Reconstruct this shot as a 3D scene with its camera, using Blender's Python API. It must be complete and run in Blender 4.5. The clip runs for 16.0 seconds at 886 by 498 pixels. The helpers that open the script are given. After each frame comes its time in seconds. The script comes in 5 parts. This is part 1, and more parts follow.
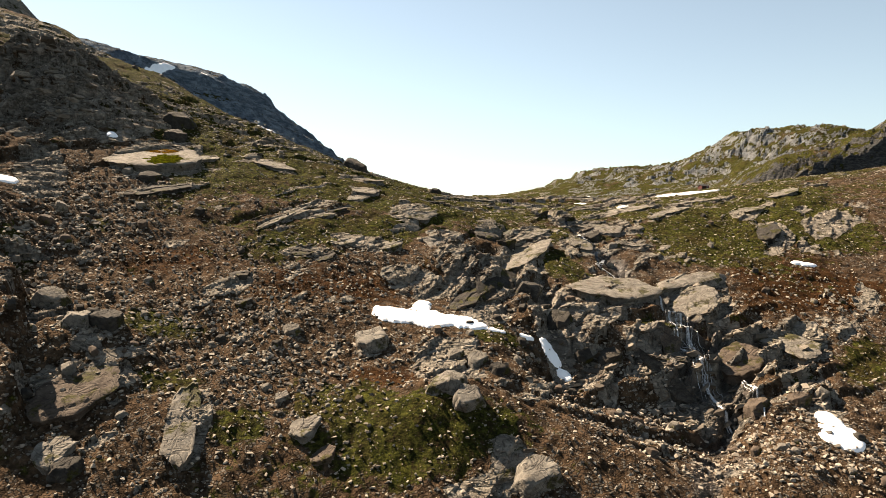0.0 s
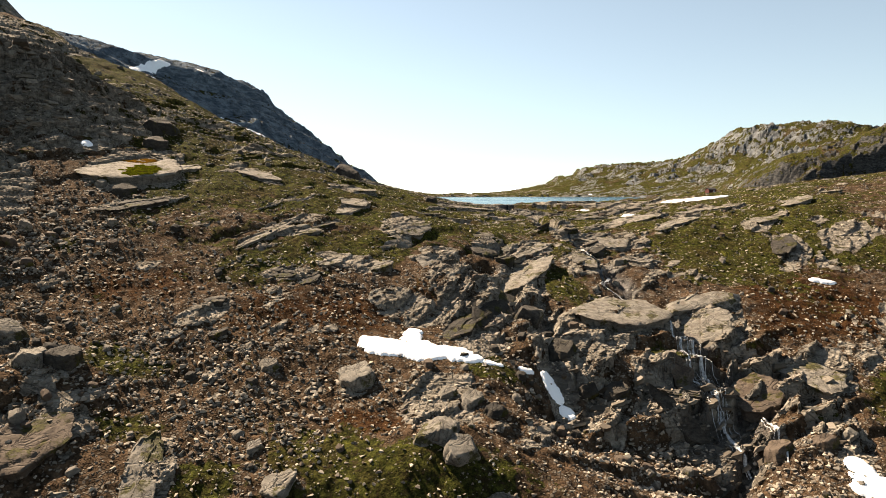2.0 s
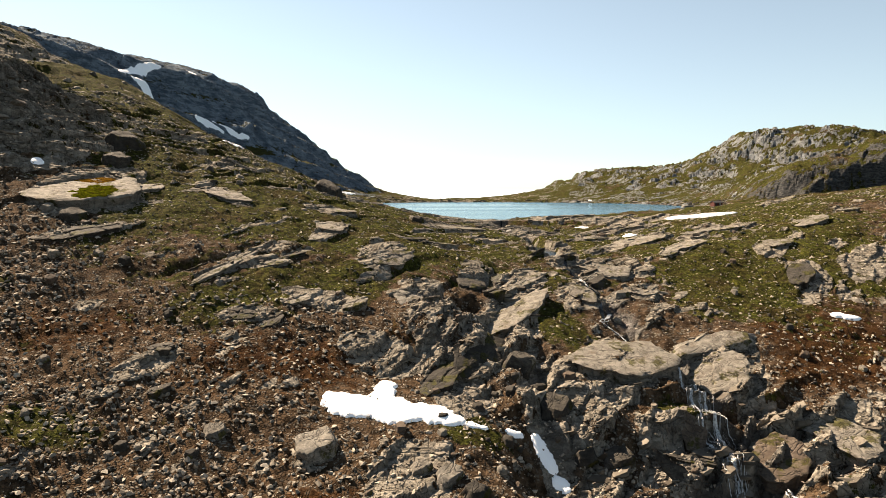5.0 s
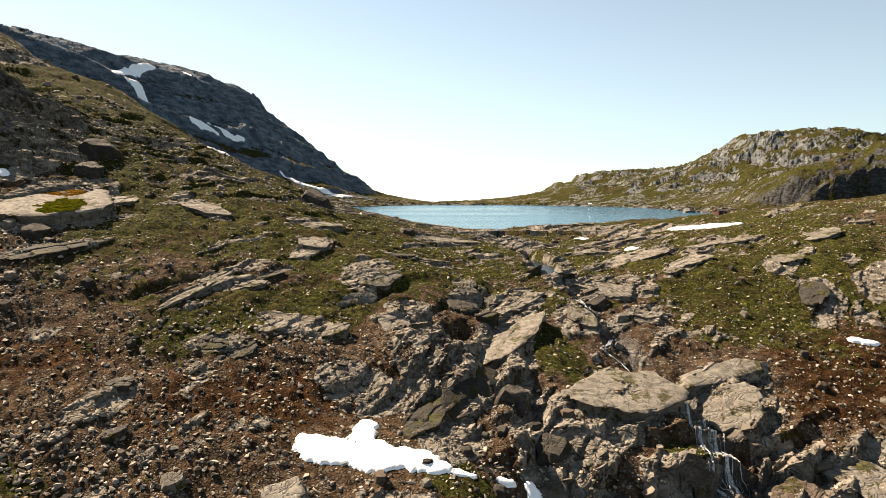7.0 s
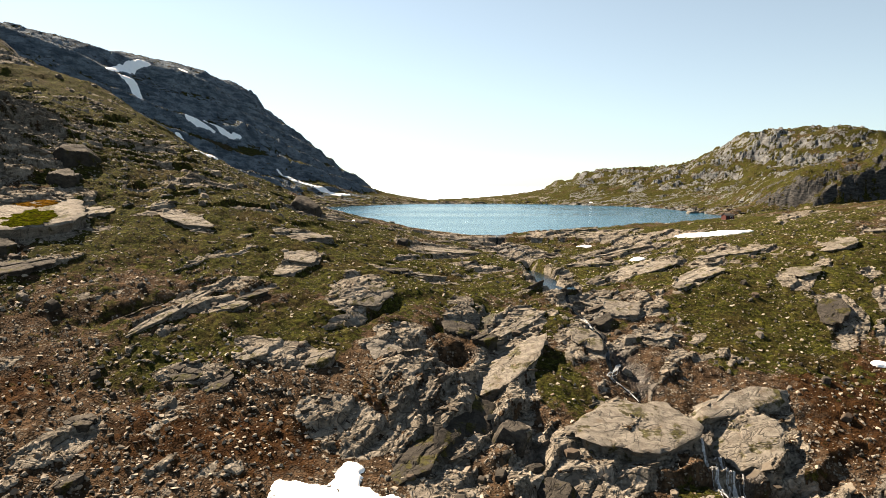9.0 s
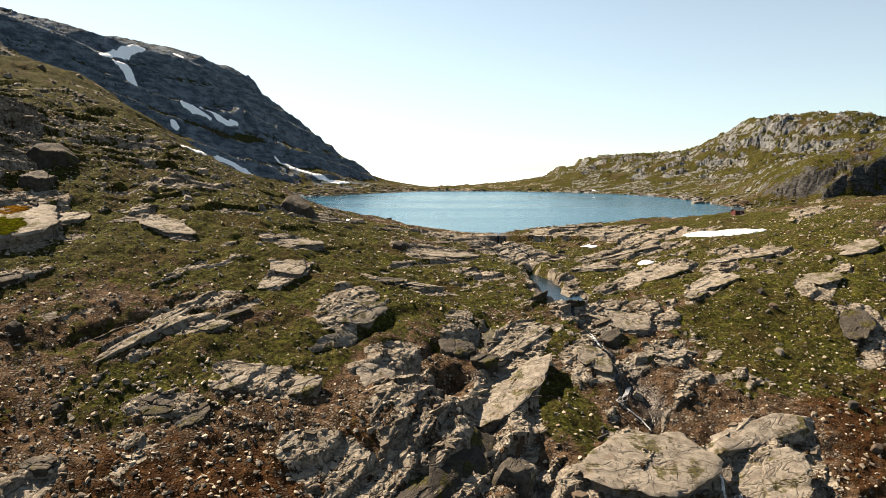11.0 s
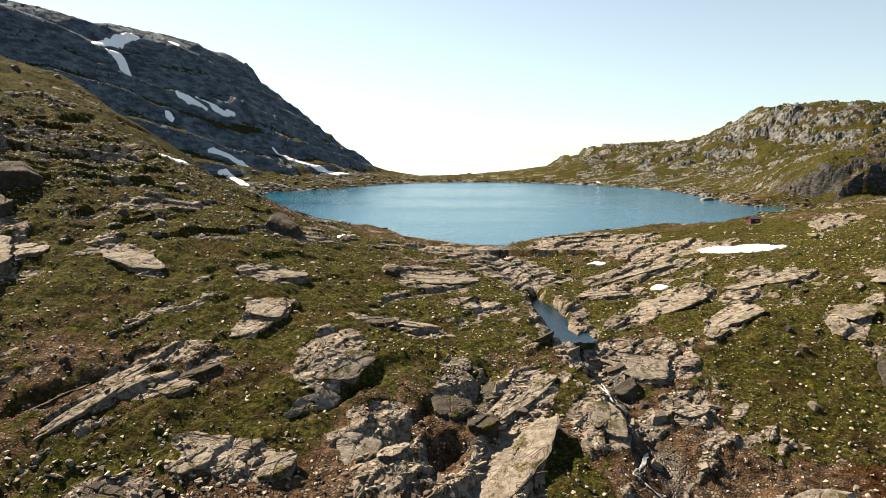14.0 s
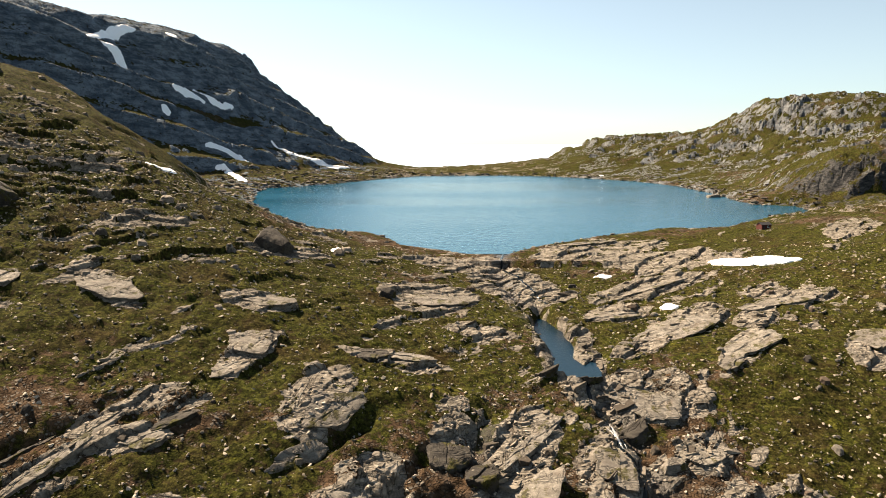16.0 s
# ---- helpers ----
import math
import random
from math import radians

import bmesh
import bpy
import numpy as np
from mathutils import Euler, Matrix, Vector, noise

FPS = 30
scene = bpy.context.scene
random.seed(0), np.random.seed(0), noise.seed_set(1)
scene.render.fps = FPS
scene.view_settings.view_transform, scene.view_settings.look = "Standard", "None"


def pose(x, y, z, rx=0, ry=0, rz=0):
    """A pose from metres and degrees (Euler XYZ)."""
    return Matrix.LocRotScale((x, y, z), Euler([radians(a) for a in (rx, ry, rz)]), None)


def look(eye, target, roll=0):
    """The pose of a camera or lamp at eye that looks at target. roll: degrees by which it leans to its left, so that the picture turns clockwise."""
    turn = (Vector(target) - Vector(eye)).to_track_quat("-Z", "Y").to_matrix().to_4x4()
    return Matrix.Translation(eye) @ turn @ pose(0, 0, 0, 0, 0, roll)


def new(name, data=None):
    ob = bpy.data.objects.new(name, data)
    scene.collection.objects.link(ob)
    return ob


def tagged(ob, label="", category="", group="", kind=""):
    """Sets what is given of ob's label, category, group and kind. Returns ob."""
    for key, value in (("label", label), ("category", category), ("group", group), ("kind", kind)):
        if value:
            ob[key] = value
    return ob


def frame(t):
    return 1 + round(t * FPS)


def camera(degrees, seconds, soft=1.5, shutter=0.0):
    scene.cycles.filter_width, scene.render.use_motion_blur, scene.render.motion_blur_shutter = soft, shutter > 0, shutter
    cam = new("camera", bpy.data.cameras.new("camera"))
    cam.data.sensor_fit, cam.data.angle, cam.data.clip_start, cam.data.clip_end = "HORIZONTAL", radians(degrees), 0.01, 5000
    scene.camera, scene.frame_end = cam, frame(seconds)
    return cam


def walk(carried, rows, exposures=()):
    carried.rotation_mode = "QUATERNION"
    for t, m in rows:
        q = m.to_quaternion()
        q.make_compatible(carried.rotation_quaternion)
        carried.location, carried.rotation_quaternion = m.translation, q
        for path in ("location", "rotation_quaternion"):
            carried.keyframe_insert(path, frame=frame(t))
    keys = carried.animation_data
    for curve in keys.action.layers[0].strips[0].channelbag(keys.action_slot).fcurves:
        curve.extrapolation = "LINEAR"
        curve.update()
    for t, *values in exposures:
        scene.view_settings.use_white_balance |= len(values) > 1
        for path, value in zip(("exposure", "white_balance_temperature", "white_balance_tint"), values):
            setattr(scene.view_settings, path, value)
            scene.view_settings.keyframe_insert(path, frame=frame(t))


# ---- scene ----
cam = camera(64.6, 16.0, soft=0.7)
EXPOSURE = 2.06
METRES, EYE, TILT, LEAN, TURN = 100.0, 0.3, -4.1, 0.0, 0.0
ROWS = [
    (0.0, 0.0, 0.0, 0.0, 0.0, 0.0, -0.0),
    (0.5, 0.0031, 0.0289, 0.0152, 0.03, -0.37, 0.04),
    (1.0, 0.0072, 0.0608, 0.032, 0.06, -0.49, 0.08),
    (1.5, 0.0118, 0.09, 0.0457, 0.09, -0.49, 0.1),
    (2.0, 0.0181, 0.122, 0.06, 0.11, -0.47, 0.11),
    (2.5, 0.0244, 0.1517, 0.0725, 0.11, -0.44, 0.1),
    (3.0, 0.0308, 0.1834, 0.0849, 0.11, -0.43, 0.1),
    (3.5, 0.0371, 0.2124, 0.0962, 0.11, -0.41, 0.1),
    (4.0, 0.044, 0.2427, 0.1082, 0.1, -0.41, 0.09),
    (6.5, 0.0752, 0.3825, 0.163, 0.08, -0.4, -0.05),
    (7.0, 0.0799, 0.4106, 0.1736, 0.07, -0.4, -0.06),
    (7.5, 0.0834, 0.4363, 0.1835, 0.07, -0.44, -0.09),
    (8.0, 0.0863, 0.464, 0.1941, 0.07, -0.48, -0.09),
    (8.5, 0.0888, 0.4896, 0.2044, 0.07, -0.55, -0.11),
    (9.0, 0.091, 0.5178, 0.2171, 0.08, -0.75, -0.11),
    (11.5, 0.1012, 0.6519, 0.2866, 0.2, -2.38, -0.07),
    (12.0, 0.1035, 0.6793, 0.3028, 0.23, -2.62, -0.07),
    (12.5, 0.1055, 0.7043, 0.3191, 0.25, -2.8, -0.08),
    (13.0, 0.1085, 0.7309, 0.3369, 0.31, -2.99, -0.08),
    (13.5, 0.1108, 0.7555, 0.3542, 0.35, -3.2, -0.12),
    (14.0, 0.1132, 0.7822, 0.3722, 0.39, -3.4, -0.11),
    (14.5, 0.1155, 0.8062, 0.3889, 0.45, -3.61, -0.09),
    (15.0, 0.1174, 0.8326, 0.4072, 0.49, -3.86, -0.09),
    (15.5, 0.1192, 0.8566, 0.4242, 0.52, -4.08, -0.06),
    (16.0, 0.1223, 0.8819, 0.4424, 0.56, -4.39, -0.04),
]
walk(cam, [(t, pose(0, 0, EYE, TILT, LEAN, TURN) @ pose(METRES * x, METRES * y, METRES * z, 90 + pitch, roll, yaw)) for t, x, y, z, yaw, pitch, roll in ROWS],
     [(0.0, EXPOSURE, 7000, 12), (16.0, EXPOSURE, 7000, 12)])

# ---- light ----
SUN_TURN, SUN_RISE = 48.0, 42.0     # degrees to the left of straight ahead, degrees above the horizon
world = bpy.data.worlds.new("sky")
scene.world = world
world.use_nodes = True
wn, wl = world.node_tree.nodes, world.node_tree.links
sky = wn.new("ShaderNodeTexSky")
sky.sky_type, sky.sun_disc = "NISHITA", False
sky.sun_elevation, sky.sun_rotation = radians(SUN_RISE), radians(-SUN_TURN)
sky.altitude, sky.air_density, sky.dust_density, sky.ozone_density = 1100, 1.0, 0.6, 1.5
thin = wn.new("ShaderNodeHueSaturation")
thin.inputs["Saturation"].default_value = 0.57
wl.new(sky.outputs[0], thin.inputs["Color"])
tint = wn.new("ShaderNodeMix")
tint.data_type, tint.blend_type = "RGBA", "MULTIPLY"
tint.inputs[0].default_value, tint.inputs[7].default_value = 1.0, (0.89, 1.02, 1.04, 1)
wl.new(thin.outputs[0], tint.inputs[6])
wl.new(tint.outputs[2], wn["Background"].inputs[0])
wn["Background"].inputs[1].default_value = 0.037
sun = new("sun", bpy.data.lights.new("sun", "SUN"))
sun.data.energy, sun.data.angle, sun.data.color = 5.0, radians(0.53), (1.0, 0.835, 0.65)
to_sun = Vector((-math.sin(radians(SUN_TURN)) * math.cos(radians(SUN_RISE)), math.cos(radians(SUN_TURN)) * math.cos(radians(SUN_RISE)), math.sin(radians(SUN_RISE))))
sun.matrix_world = look(to_sun * 400, (0, 0, 0))

# ---- materials ----


class Nodes:
    """Short hand for a material's nodes."""

    def __init__(self, name, rough=0.85, spec=0.3):
        self.mat = bpy.data.materials.new(name)
        self.mat.use_nodes = True
        self.n, self.l = self.mat.node_tree.nodes, self.mat.node_tree.links
        self.bsdf = self.n["Principled BSDF"]
        self.set(self.bsdf, "Roughness", rough)
        self.set(self.bsdf, "Specular IOR Level", spec)
        self.at = self.n.new("ShaderNodeTexCoord").outputs["Object"]

    def set(self, node, key, v):
        if hasattr(v, "is_linked"):
            self.l.new(v, node.inputs[key])
        else:
            node.inputs[key].default_value = (*v, 1) if isinstance(v, tuple) and len(v) == 3 and node.inputs[key].type == "RGBA" else v

    def noise(self, size, detail=4, rough=0.6, at=None, twist=0.0):
        t = self.n.new("ShaderNodeTexNoise")
        self.set(t, "Vector", at or self.at), self.set(t, "Scale", 1 / size), self.set(t, "Detail", detail), self.set(t, "Roughness", rough), self.set(t, "Distortion", twist)
        return t.outputs["Fac"]

    def cells(self, size, feature="F1", out="Distance", at=None, random=1.0):
        t = self.n.new("ShaderNodeTexVoronoi")
        t.feature = feature
        self.set(t, "Vector", at or self.at), self.set(t, "Scale", 1 / size), self.set(t, "Randomness", random)
        return t.outputs[out]

    def stretch(self, sx, sy, sz, turn=0.0):
        m = self.n.new("ShaderNodeMapping")
        self.set(m, "Vector", self.at)
        m.inputs["Scale"].default_value, m.inputs["Rotation"].default_value = (sx, sy, sz), (0, 0, radians(turn))
        return m.outputs[0]

    def cracks(self, size, turn):
        """Distance-like value that is zero along long, uneven joints."""
        a = self.noise(size * 1.6, 3, 0.55, self.stretch(0.35, 1.0, 0.8, turn), 0.6)
        b = self.noise(size * 1.1, 3, 0.55, self.stretch(1.0, 0.3, 0.8, turn + 14), 0.5)
        a, b = (self.math("ABSOLUTE", self.math("SUBTRACT", k, 0.5)) for k in (a, b))
        return self.math("MINIMUM", a, self.math("MULTIPLY", b, 1.4))

    def ramp(self, v, a, b, lo=0.0, hi=1.0):
        m = self.n.new("ShaderNodeMapRange")
        m.interpolation_type = "SMOOTHSTEP"
        for key, x in (("Value", v), ("From Min", a), ("From Max", b), ("To Min", lo), ("To Max", hi)):
            self.set(m, key, x)
        return m.outputs[0]

    def math(self, op, a, b=0.0):
        m = self.n.new("ShaderNodeMath")
        m.operation = op
        self.set(m, 0, a), self.set(m, 1, b)
        return m.outputs[0]

    def mix(self, f, a, b, how="MIX"):
        m = self.n.new("ShaderNodeMix")
        m.data_type, m.blend_type = "RGBA", how
        for k, v in ((0, f), (6, a), (7, b)):
            if hasattr(v, "is_linked"):
                self.l.new(v, m.inputs[k])
            else:
                m.inputs[k].default_value = (*v, 1) if isinstance(v, tuple) else v
        return m.outputs[2]

    def attribute(self, name):
        a = self.n.new("ShaderNodeAttribute")
        a.attribute_name = name
        s = self.n.new("ShaderNodeSeparateColor")
        self.l.new(a.outputs["Color"], s.inputs[0])
        return s.outputs[0], s.outputs[1], s.outputs[2], a.outputs["Alpha"]

    def bump(self, height, strength, distance, under=None):
        b = self.n.new("ShaderNodeBump")
        self.set(b, "Height", height), self.set(b, "Strength", strength), self.set(b, "Distance", distance)
        if under:
            self.l.new(under, b.inputs["Normal"])
        return b.outputs[0]

    def done(self, colour, normal=None, rough=None):
        self.set(self.bsdf, "Base Color", colour)
        if normal:
            self.l.new(normal, self.bsdf.inputs["Normal"])
        if rough is not None:
            self.set(self.bsdf, "Roughness", rough)
        return self.mat


def ground_material():
    """Rock, scree, moss and rusty heath, shared out by the sheet's cover layers."""
    m = Nodes("mountain_ground", 0.92, 0.08)
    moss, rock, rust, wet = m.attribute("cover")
    big, mid, fine = m.noise(9.0, 5), m.noise(1.7, 6, 0.65), m.noise(0.35, 3)
    # bedrock: grey gneiss with paler lichen, darker streaks along the layers
    layers = m.noise(2.0, 6, 0.68, m.stretch(0.6, 1.0, 1.6, 28))
    stone = m.mix(m.ramp(layers, 0.32, 0.7), (0.102, 0.09, 0.0732), (0.252, 0.228, 0.191))
    stone = m.mix(m.ramp(mid, 0.52, 0.70, 0, 0.7), stone, (0.324, 0.3, 0.258))
    stone = m.mix(m.ramp(big, 0.55, 0.75, 0, 0.4), stone, (0.09, 0.069, 0.051))
    stone = m.mix(m.ramp(m.noise(45.0, 4, 0.6), 0.52, 0.68, 0, 0.5), stone, m.mix(m.ramp(layers, 0.3, 0.7), (0.0198, 0.018, 0.0156), (0.069, 0.0618, 0.0528)))
    # the mountain west of the lake: shade and blue haze put into the stone
    xyz = m.n.new("ShaderNodeSeparateXYZ")
    m.l.new(m.at, xyz.inputs[0])
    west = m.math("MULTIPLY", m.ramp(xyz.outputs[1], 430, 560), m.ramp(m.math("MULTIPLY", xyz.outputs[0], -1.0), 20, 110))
    # the hill east of the lake takes about half of the same tint
    east = m.math("MULTIPLY", m.ramp(xyz.outputs[1], 400, 520, 0, 0.55), m.ramp(xyz.outputs[0], 100, 190))
    # the crag's shaded look, put into its stone as a darker colour
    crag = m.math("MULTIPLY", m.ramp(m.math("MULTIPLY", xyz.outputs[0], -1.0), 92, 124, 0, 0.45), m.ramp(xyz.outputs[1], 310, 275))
    # the east cliff: black stains, and the shade of its face painted with them
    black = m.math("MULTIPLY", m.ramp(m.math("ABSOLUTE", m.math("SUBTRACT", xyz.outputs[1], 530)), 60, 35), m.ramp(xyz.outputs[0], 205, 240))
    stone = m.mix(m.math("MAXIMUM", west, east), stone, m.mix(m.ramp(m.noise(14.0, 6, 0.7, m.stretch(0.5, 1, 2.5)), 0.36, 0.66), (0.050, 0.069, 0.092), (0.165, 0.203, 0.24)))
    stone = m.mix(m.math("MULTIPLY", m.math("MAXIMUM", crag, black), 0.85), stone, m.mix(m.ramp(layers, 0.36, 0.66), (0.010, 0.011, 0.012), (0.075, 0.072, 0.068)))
    crack = m.cracks(2.6, -55)
    stone = m.mix(m.ramp(crack, 0.0, 0.014, 0.65, 0), stone, (0.0119, 0.0103, 0.0087))
    stone = m.mix(m.ramp(fine, 0.35, 0.6, 0.25, 0), stone, (0.0277, 0.0238, 0.019))
    # scree and peat between the stones
    pebble = m.cells(0.55, "F1", "Color")
    ps = m.n.new("ShaderNodeSeparateColor")
    m.l.new(pebble, ps.inputs[0])
    edge = m.cells(0.55, "DISTANCE_TO_EDGE")
    soil = m.mix(m.ramp(mid, 0.35, 0.7), (0.019, 0.0125, 0.0075), (0.088, 0.058, 0.036))
    stony = m.math("MULTIPLY", m.ramp(ps.outputs[0], 0.40, 0.80), m.ramp(edge, 0.02, 0.16))
    soil = m.mix(m.math("MULTIPLY", stony, m.ramp(m.noise(5.0, 4, 0.65), 0.42, 0.58, 0.0, 1.0)), soil, m.mix(ps.outputs[1], (0.078, 0.0672, 0.0552), (0.165, 0.148, 0.122)))
    # moss and grass
    tuft = m.noise(0.9, 7, 0.78)
    green = m.mix(m.ramp(tuft, 0.41, 0.67), (0.010, 0.0115, 0.003), (0.064, 0.066, 0.014))
    green = m.mix(m.ramp(m.noise(4.6, 6, 0.7), 0.46, 0.60, 0, 0.65), green, m.mix(m.ramp(tuft, 0.40, 0.66), (0.012, 0.010, 0.004), (0.060, 0.050, 0.016)))
    green = m.mix(m.ramp(m.noise(7.5, 5, 0.7), 0.58, 0.68, 0, 0.75), green, m.mix(m.ramp(tuft, 0.38, 0.62), (0.017, 0.018, 0.003), (0.090, 0.088, 0.016)))
    green = m.mix(m.ramp(m.noise(1.4, 6, 0.7), 0.53, 0.63, 0, 0.8), green, (0.022, 0.015, 0.008))
    green = m.mix(m.ramp(m.noise(16.0, 5, 0.65), 0.52, 0.66, 0, 0.6), green, m.mix(m.ramp(tuft, 0.36, 0.64), (0.010, 0.007, 0.0035), (0.046, 0.031, 0.013)))
    green = m.mix(m.ramp(m.noise(0.7, 3, 0.6), 0.66, 0.72, 0, 0.5), green, (0.12, 0.106, 0.08))
    red = m.mix(m.ramp(mid, 0.35, 0.7), (0.020, 0.010, 0.005), (0.056, 0.028, 0.0115))
    edges = m.math("MULTIPLY", m.math("SUBTRACT", m.noise(2.6, 6, 0.7), 0.5), 1.7)
    col = m.mix(m.ramp(m.math("ADD", rust, edges), 0.42, 0.62), soil, red)
    moss_in = m.ramp(m.math("ADD", moss, edges), 0.42, 0.60)
    col = m.mix(moss_in, col, green)
    grown = m.ramp(m.noise(5.5, 6, 0.72), 0.50, 0.60, 0, 0.48)
    rock_in = m.ramp(m.math("ADD", m.math("ADD", rock, m.math("SUBTRACT", m.math("MULTIPLY", west, 0.08), grown)), edges), 0.44, 0.56)
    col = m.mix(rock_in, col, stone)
    # darkens wet brook stone, and paints in the shade of gorge and gullies
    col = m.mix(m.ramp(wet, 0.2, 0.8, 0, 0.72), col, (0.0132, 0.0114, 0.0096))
    stones_h = m.math("MULTIPLY", m.ramp(edge, 0.0, 0.22), ps.outputs[0])
    n1 = m.bump(m.math("ADD", mid, m.math("MULTIPLY", layers, rock_in)), 0.9, 0.30)
    n2 = m.bump(m.mix(m.math("MAXIMUM", rock_in, m.math("MULTIPLY", moss_in, 0.7)), stones_h, tuft), 1.0, 0.36, n1)
    n3 = m.bump(m.ramp(crack, 0.0, 0.04), m.math("MULTIPLY", rock_in, 0.9), 0.35, n2)
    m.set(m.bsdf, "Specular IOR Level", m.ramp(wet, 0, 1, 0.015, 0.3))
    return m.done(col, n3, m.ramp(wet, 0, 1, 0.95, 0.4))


def water_material(name, deep, size, strength):
    m = Nodes(name, 0.12, 0.09)
    h = m.noise(size, 4, 0.6, m.stretch(1, 0.45, 1))
    patches = m.noise(60 * size, 3, 0.5, m.stretch(0.3, 1, 1))
    col = m.mix(m.ramp(patches, 0.35, 0.65), tuple(0.85 * c for c in deep), deep)
    return m.done(col, m.bump(h, strength, 0.25 * size), m.ramp(patches, 0.3, 0.7, 0.10, 0.22))


def snow_material():
    m = Nodes("old_snow", 0.6, 0.4)
    dirt = m.noise(1.3, 5, 0.7)
    col = m.mix(m.ramp(dirt, 0.62, 0.8, 0, 0.5), (0.86, 0.87, 0.88), (0.55, 0.50, 0.45))
    m.set(m.bsdf, "Subsurface Weight", 0.0)
    return m.done(col, m.bump(m.noise(0.5, 4), 0.5, 0.12))


def rock_material(name, dark, pale, brown):
    """Grey gneiss of a loose rock; each one a little different."""
    m = Nodes(name, 0.9, 0.12)
    info = m.n.new("ShaderNodeObjectInfo").outputs["Random"]
    layers = m.noise(1.6, 6, 0.68, m.stretch(0.7, 1.0, 1.6, 25))
    col = m.mix(m.ramp(layers, 0.3, 0.7), dark, pale)
    col = m.mix(m.ramp(m.noise(0.9, 5, 0.7), 0.55, 0.7, 0, 0.6), col, tuple(min(1, 1.35 * c) for c in pale))
    col = m.mix(m.ramp(m.noise(2.3, 4), 0.5, 0.72, 0, 0.55), col, brown)
    col = m.mix(m.math("MULTIPLY", info, 0.45), col, dark)
    crack = m.cracks(2.2, 10)
    col = m.mix(m.ramp(crack, 0.0, 0.012, 0.6, 0), col, (0.018, 0.0162, 0.0144))
    col = m.mix(m.ramp(m.noise(0.22, 4, 0.7), 0.34, 0.55, 0.3, 0), col, tuple(0.5 * c for c in dark))
    col = m.mix(m.ramp(m.noise(0.5, 5, 0.7), 0.6, 0.72, 0, 0.55), col, (0.033, 0.036, 0.0108))
    grown = m.ramp(m.math("ADD", m.noise(4.5, 6, 0.72), m.math("MULTIPLY", info, 0.06)), 0.57, 0.64, 0, 0.85)
    col = m.mix(grown, col, m.mix(m.ramp(m.noise(0.9, 6, 0.75), 0.38, 0.62), (0.010, 0.009, 0.002), (0.048, 0.046, 0.006)))
    n = m.bump(layers, 0.7, 0.14, m.bump(m.noise(0.5, 6, 0.7), 0.9, 0.16))
    return m.done(col, m.bump(m.ramp(crack, 0, 0.02), 0.7, 0.2, n))


def stones_material():
    """Small angular stones, each its own shade of grey or brown."""
    m = Nodes("scree_stone", 0.92, 0.1)
    isl = m.n.new("ShaderNodeNewGeometry").outputs["Random Per Island"]
    col = m.mix(m.ramp(isl, 0.0, 0.75), (0.085, 0.072, 0.058), (0.31, 0.272, 0.222))
    col = m.mix(m.ramp(isl, 0.80, 0.95, 0, 0.8), col, (0.0816, 0.0551, 0.0367))
    col = m.mix(m.ramp(m.noise(0.25, 4), 0.45, 0.7, 0, 0.4), col, (0.155, 0.143, 0.118))
    return m.done(col, m.bump(m.noise(0.12, 3), 0.6, 0.05))


def outcrop_material():
    """Split bedrock: warm grey, each slab its own shade, streaked along the layers."""
    m = Nodes("split_gneiss", 0.9, 0.12)
    isl = m.math("FRACT", m.math("ADD", m.n.new("ShaderNodeNewGeometry").outputs["Random Per Island"], m.n.new("ShaderNodeObjectInfo").outputs["Random"]))
    layers = m.noise(0.8, 6, 0.7, m.stretch(0.4, 1.0, 2.5, -55))
    col = m.mix(m.ramp(isl, 0.0, 1.0), (0.045, 0.0378, 0.03), (0.198, 0.174, 0.141))
    col = m.mix(m.ramp(layers, 0.35, 0.62, 0.6, 0), col, (0.0316, 0.026, 0.0205))
    col = m.mix(m.ramp(m.noise(0.4, 5, 0.7), 0.56, 0.72, 0, 0.6), col, (0.171, 0.156, 0.127))
    col = m.mix(m.ramp(m.noise(1.5, 5, 0.7), 0.58, 0.72, 0, 0.7), col, (0.0186, 0.0193, 0.00521))
    return m.done(col, m.bump(layers, 0.8, 0.12, m.bump(m.noise(0.3, 5, 0.7), 0.9, 0.15)))


def foam_material():
    m = Nodes("white_water", 0.35, 0.5)
    return m.done(m.mix(m.ramp(m.noise(0.3, 4, 0.7), 0.3, 0.65), (0.06, 0.066, 0.069), (0.42, 0.438, 0.45)), m.bump(m.noise(0.18, 3), 0.7, 0.08))


def plain_material(name, colour, rough=0.8, grain=0.3):
    m = Nodes(name, rough, 0.3)
    return m.done(m.mix(m.noise(grain, 4), tuple(0.75 * c for c in colour), tuple(1.2 * c for c in colour)), m.bump(m.noise(grain / 3, 3), 0.3, 0.03))


GROUND = ground_material()
LAKE_WATER = water_material("lake_water", (0.0016, 0.056, 0.105), 2.2, 0.6)
POOL_WATER = water_material("pool_water", (0.003, 0.014, 0.026), 0.5, 0.9)
BROOK_WATER = water_material("brook_water", (0.006, 0.00825, 0.009), 0.6, 0.6)
SNOW = snow_material()
STONES, FOAM, OUTCROP = stones_material(), foam_material(), outcrop_material()
PALE_ROCK = rock_material("pale_gneiss", (0.09, 0.0804, 0.0672), (0.228, 0.21, 0.18), (0.114, 0.0846, 0.0593))
BROWN_ROCK = rock_material("brown_gneiss", (0.0518, 0.0389, 0.0294), (0.116, 0.093, 0.0732), (0.0648, 0.0432, 0.0294))
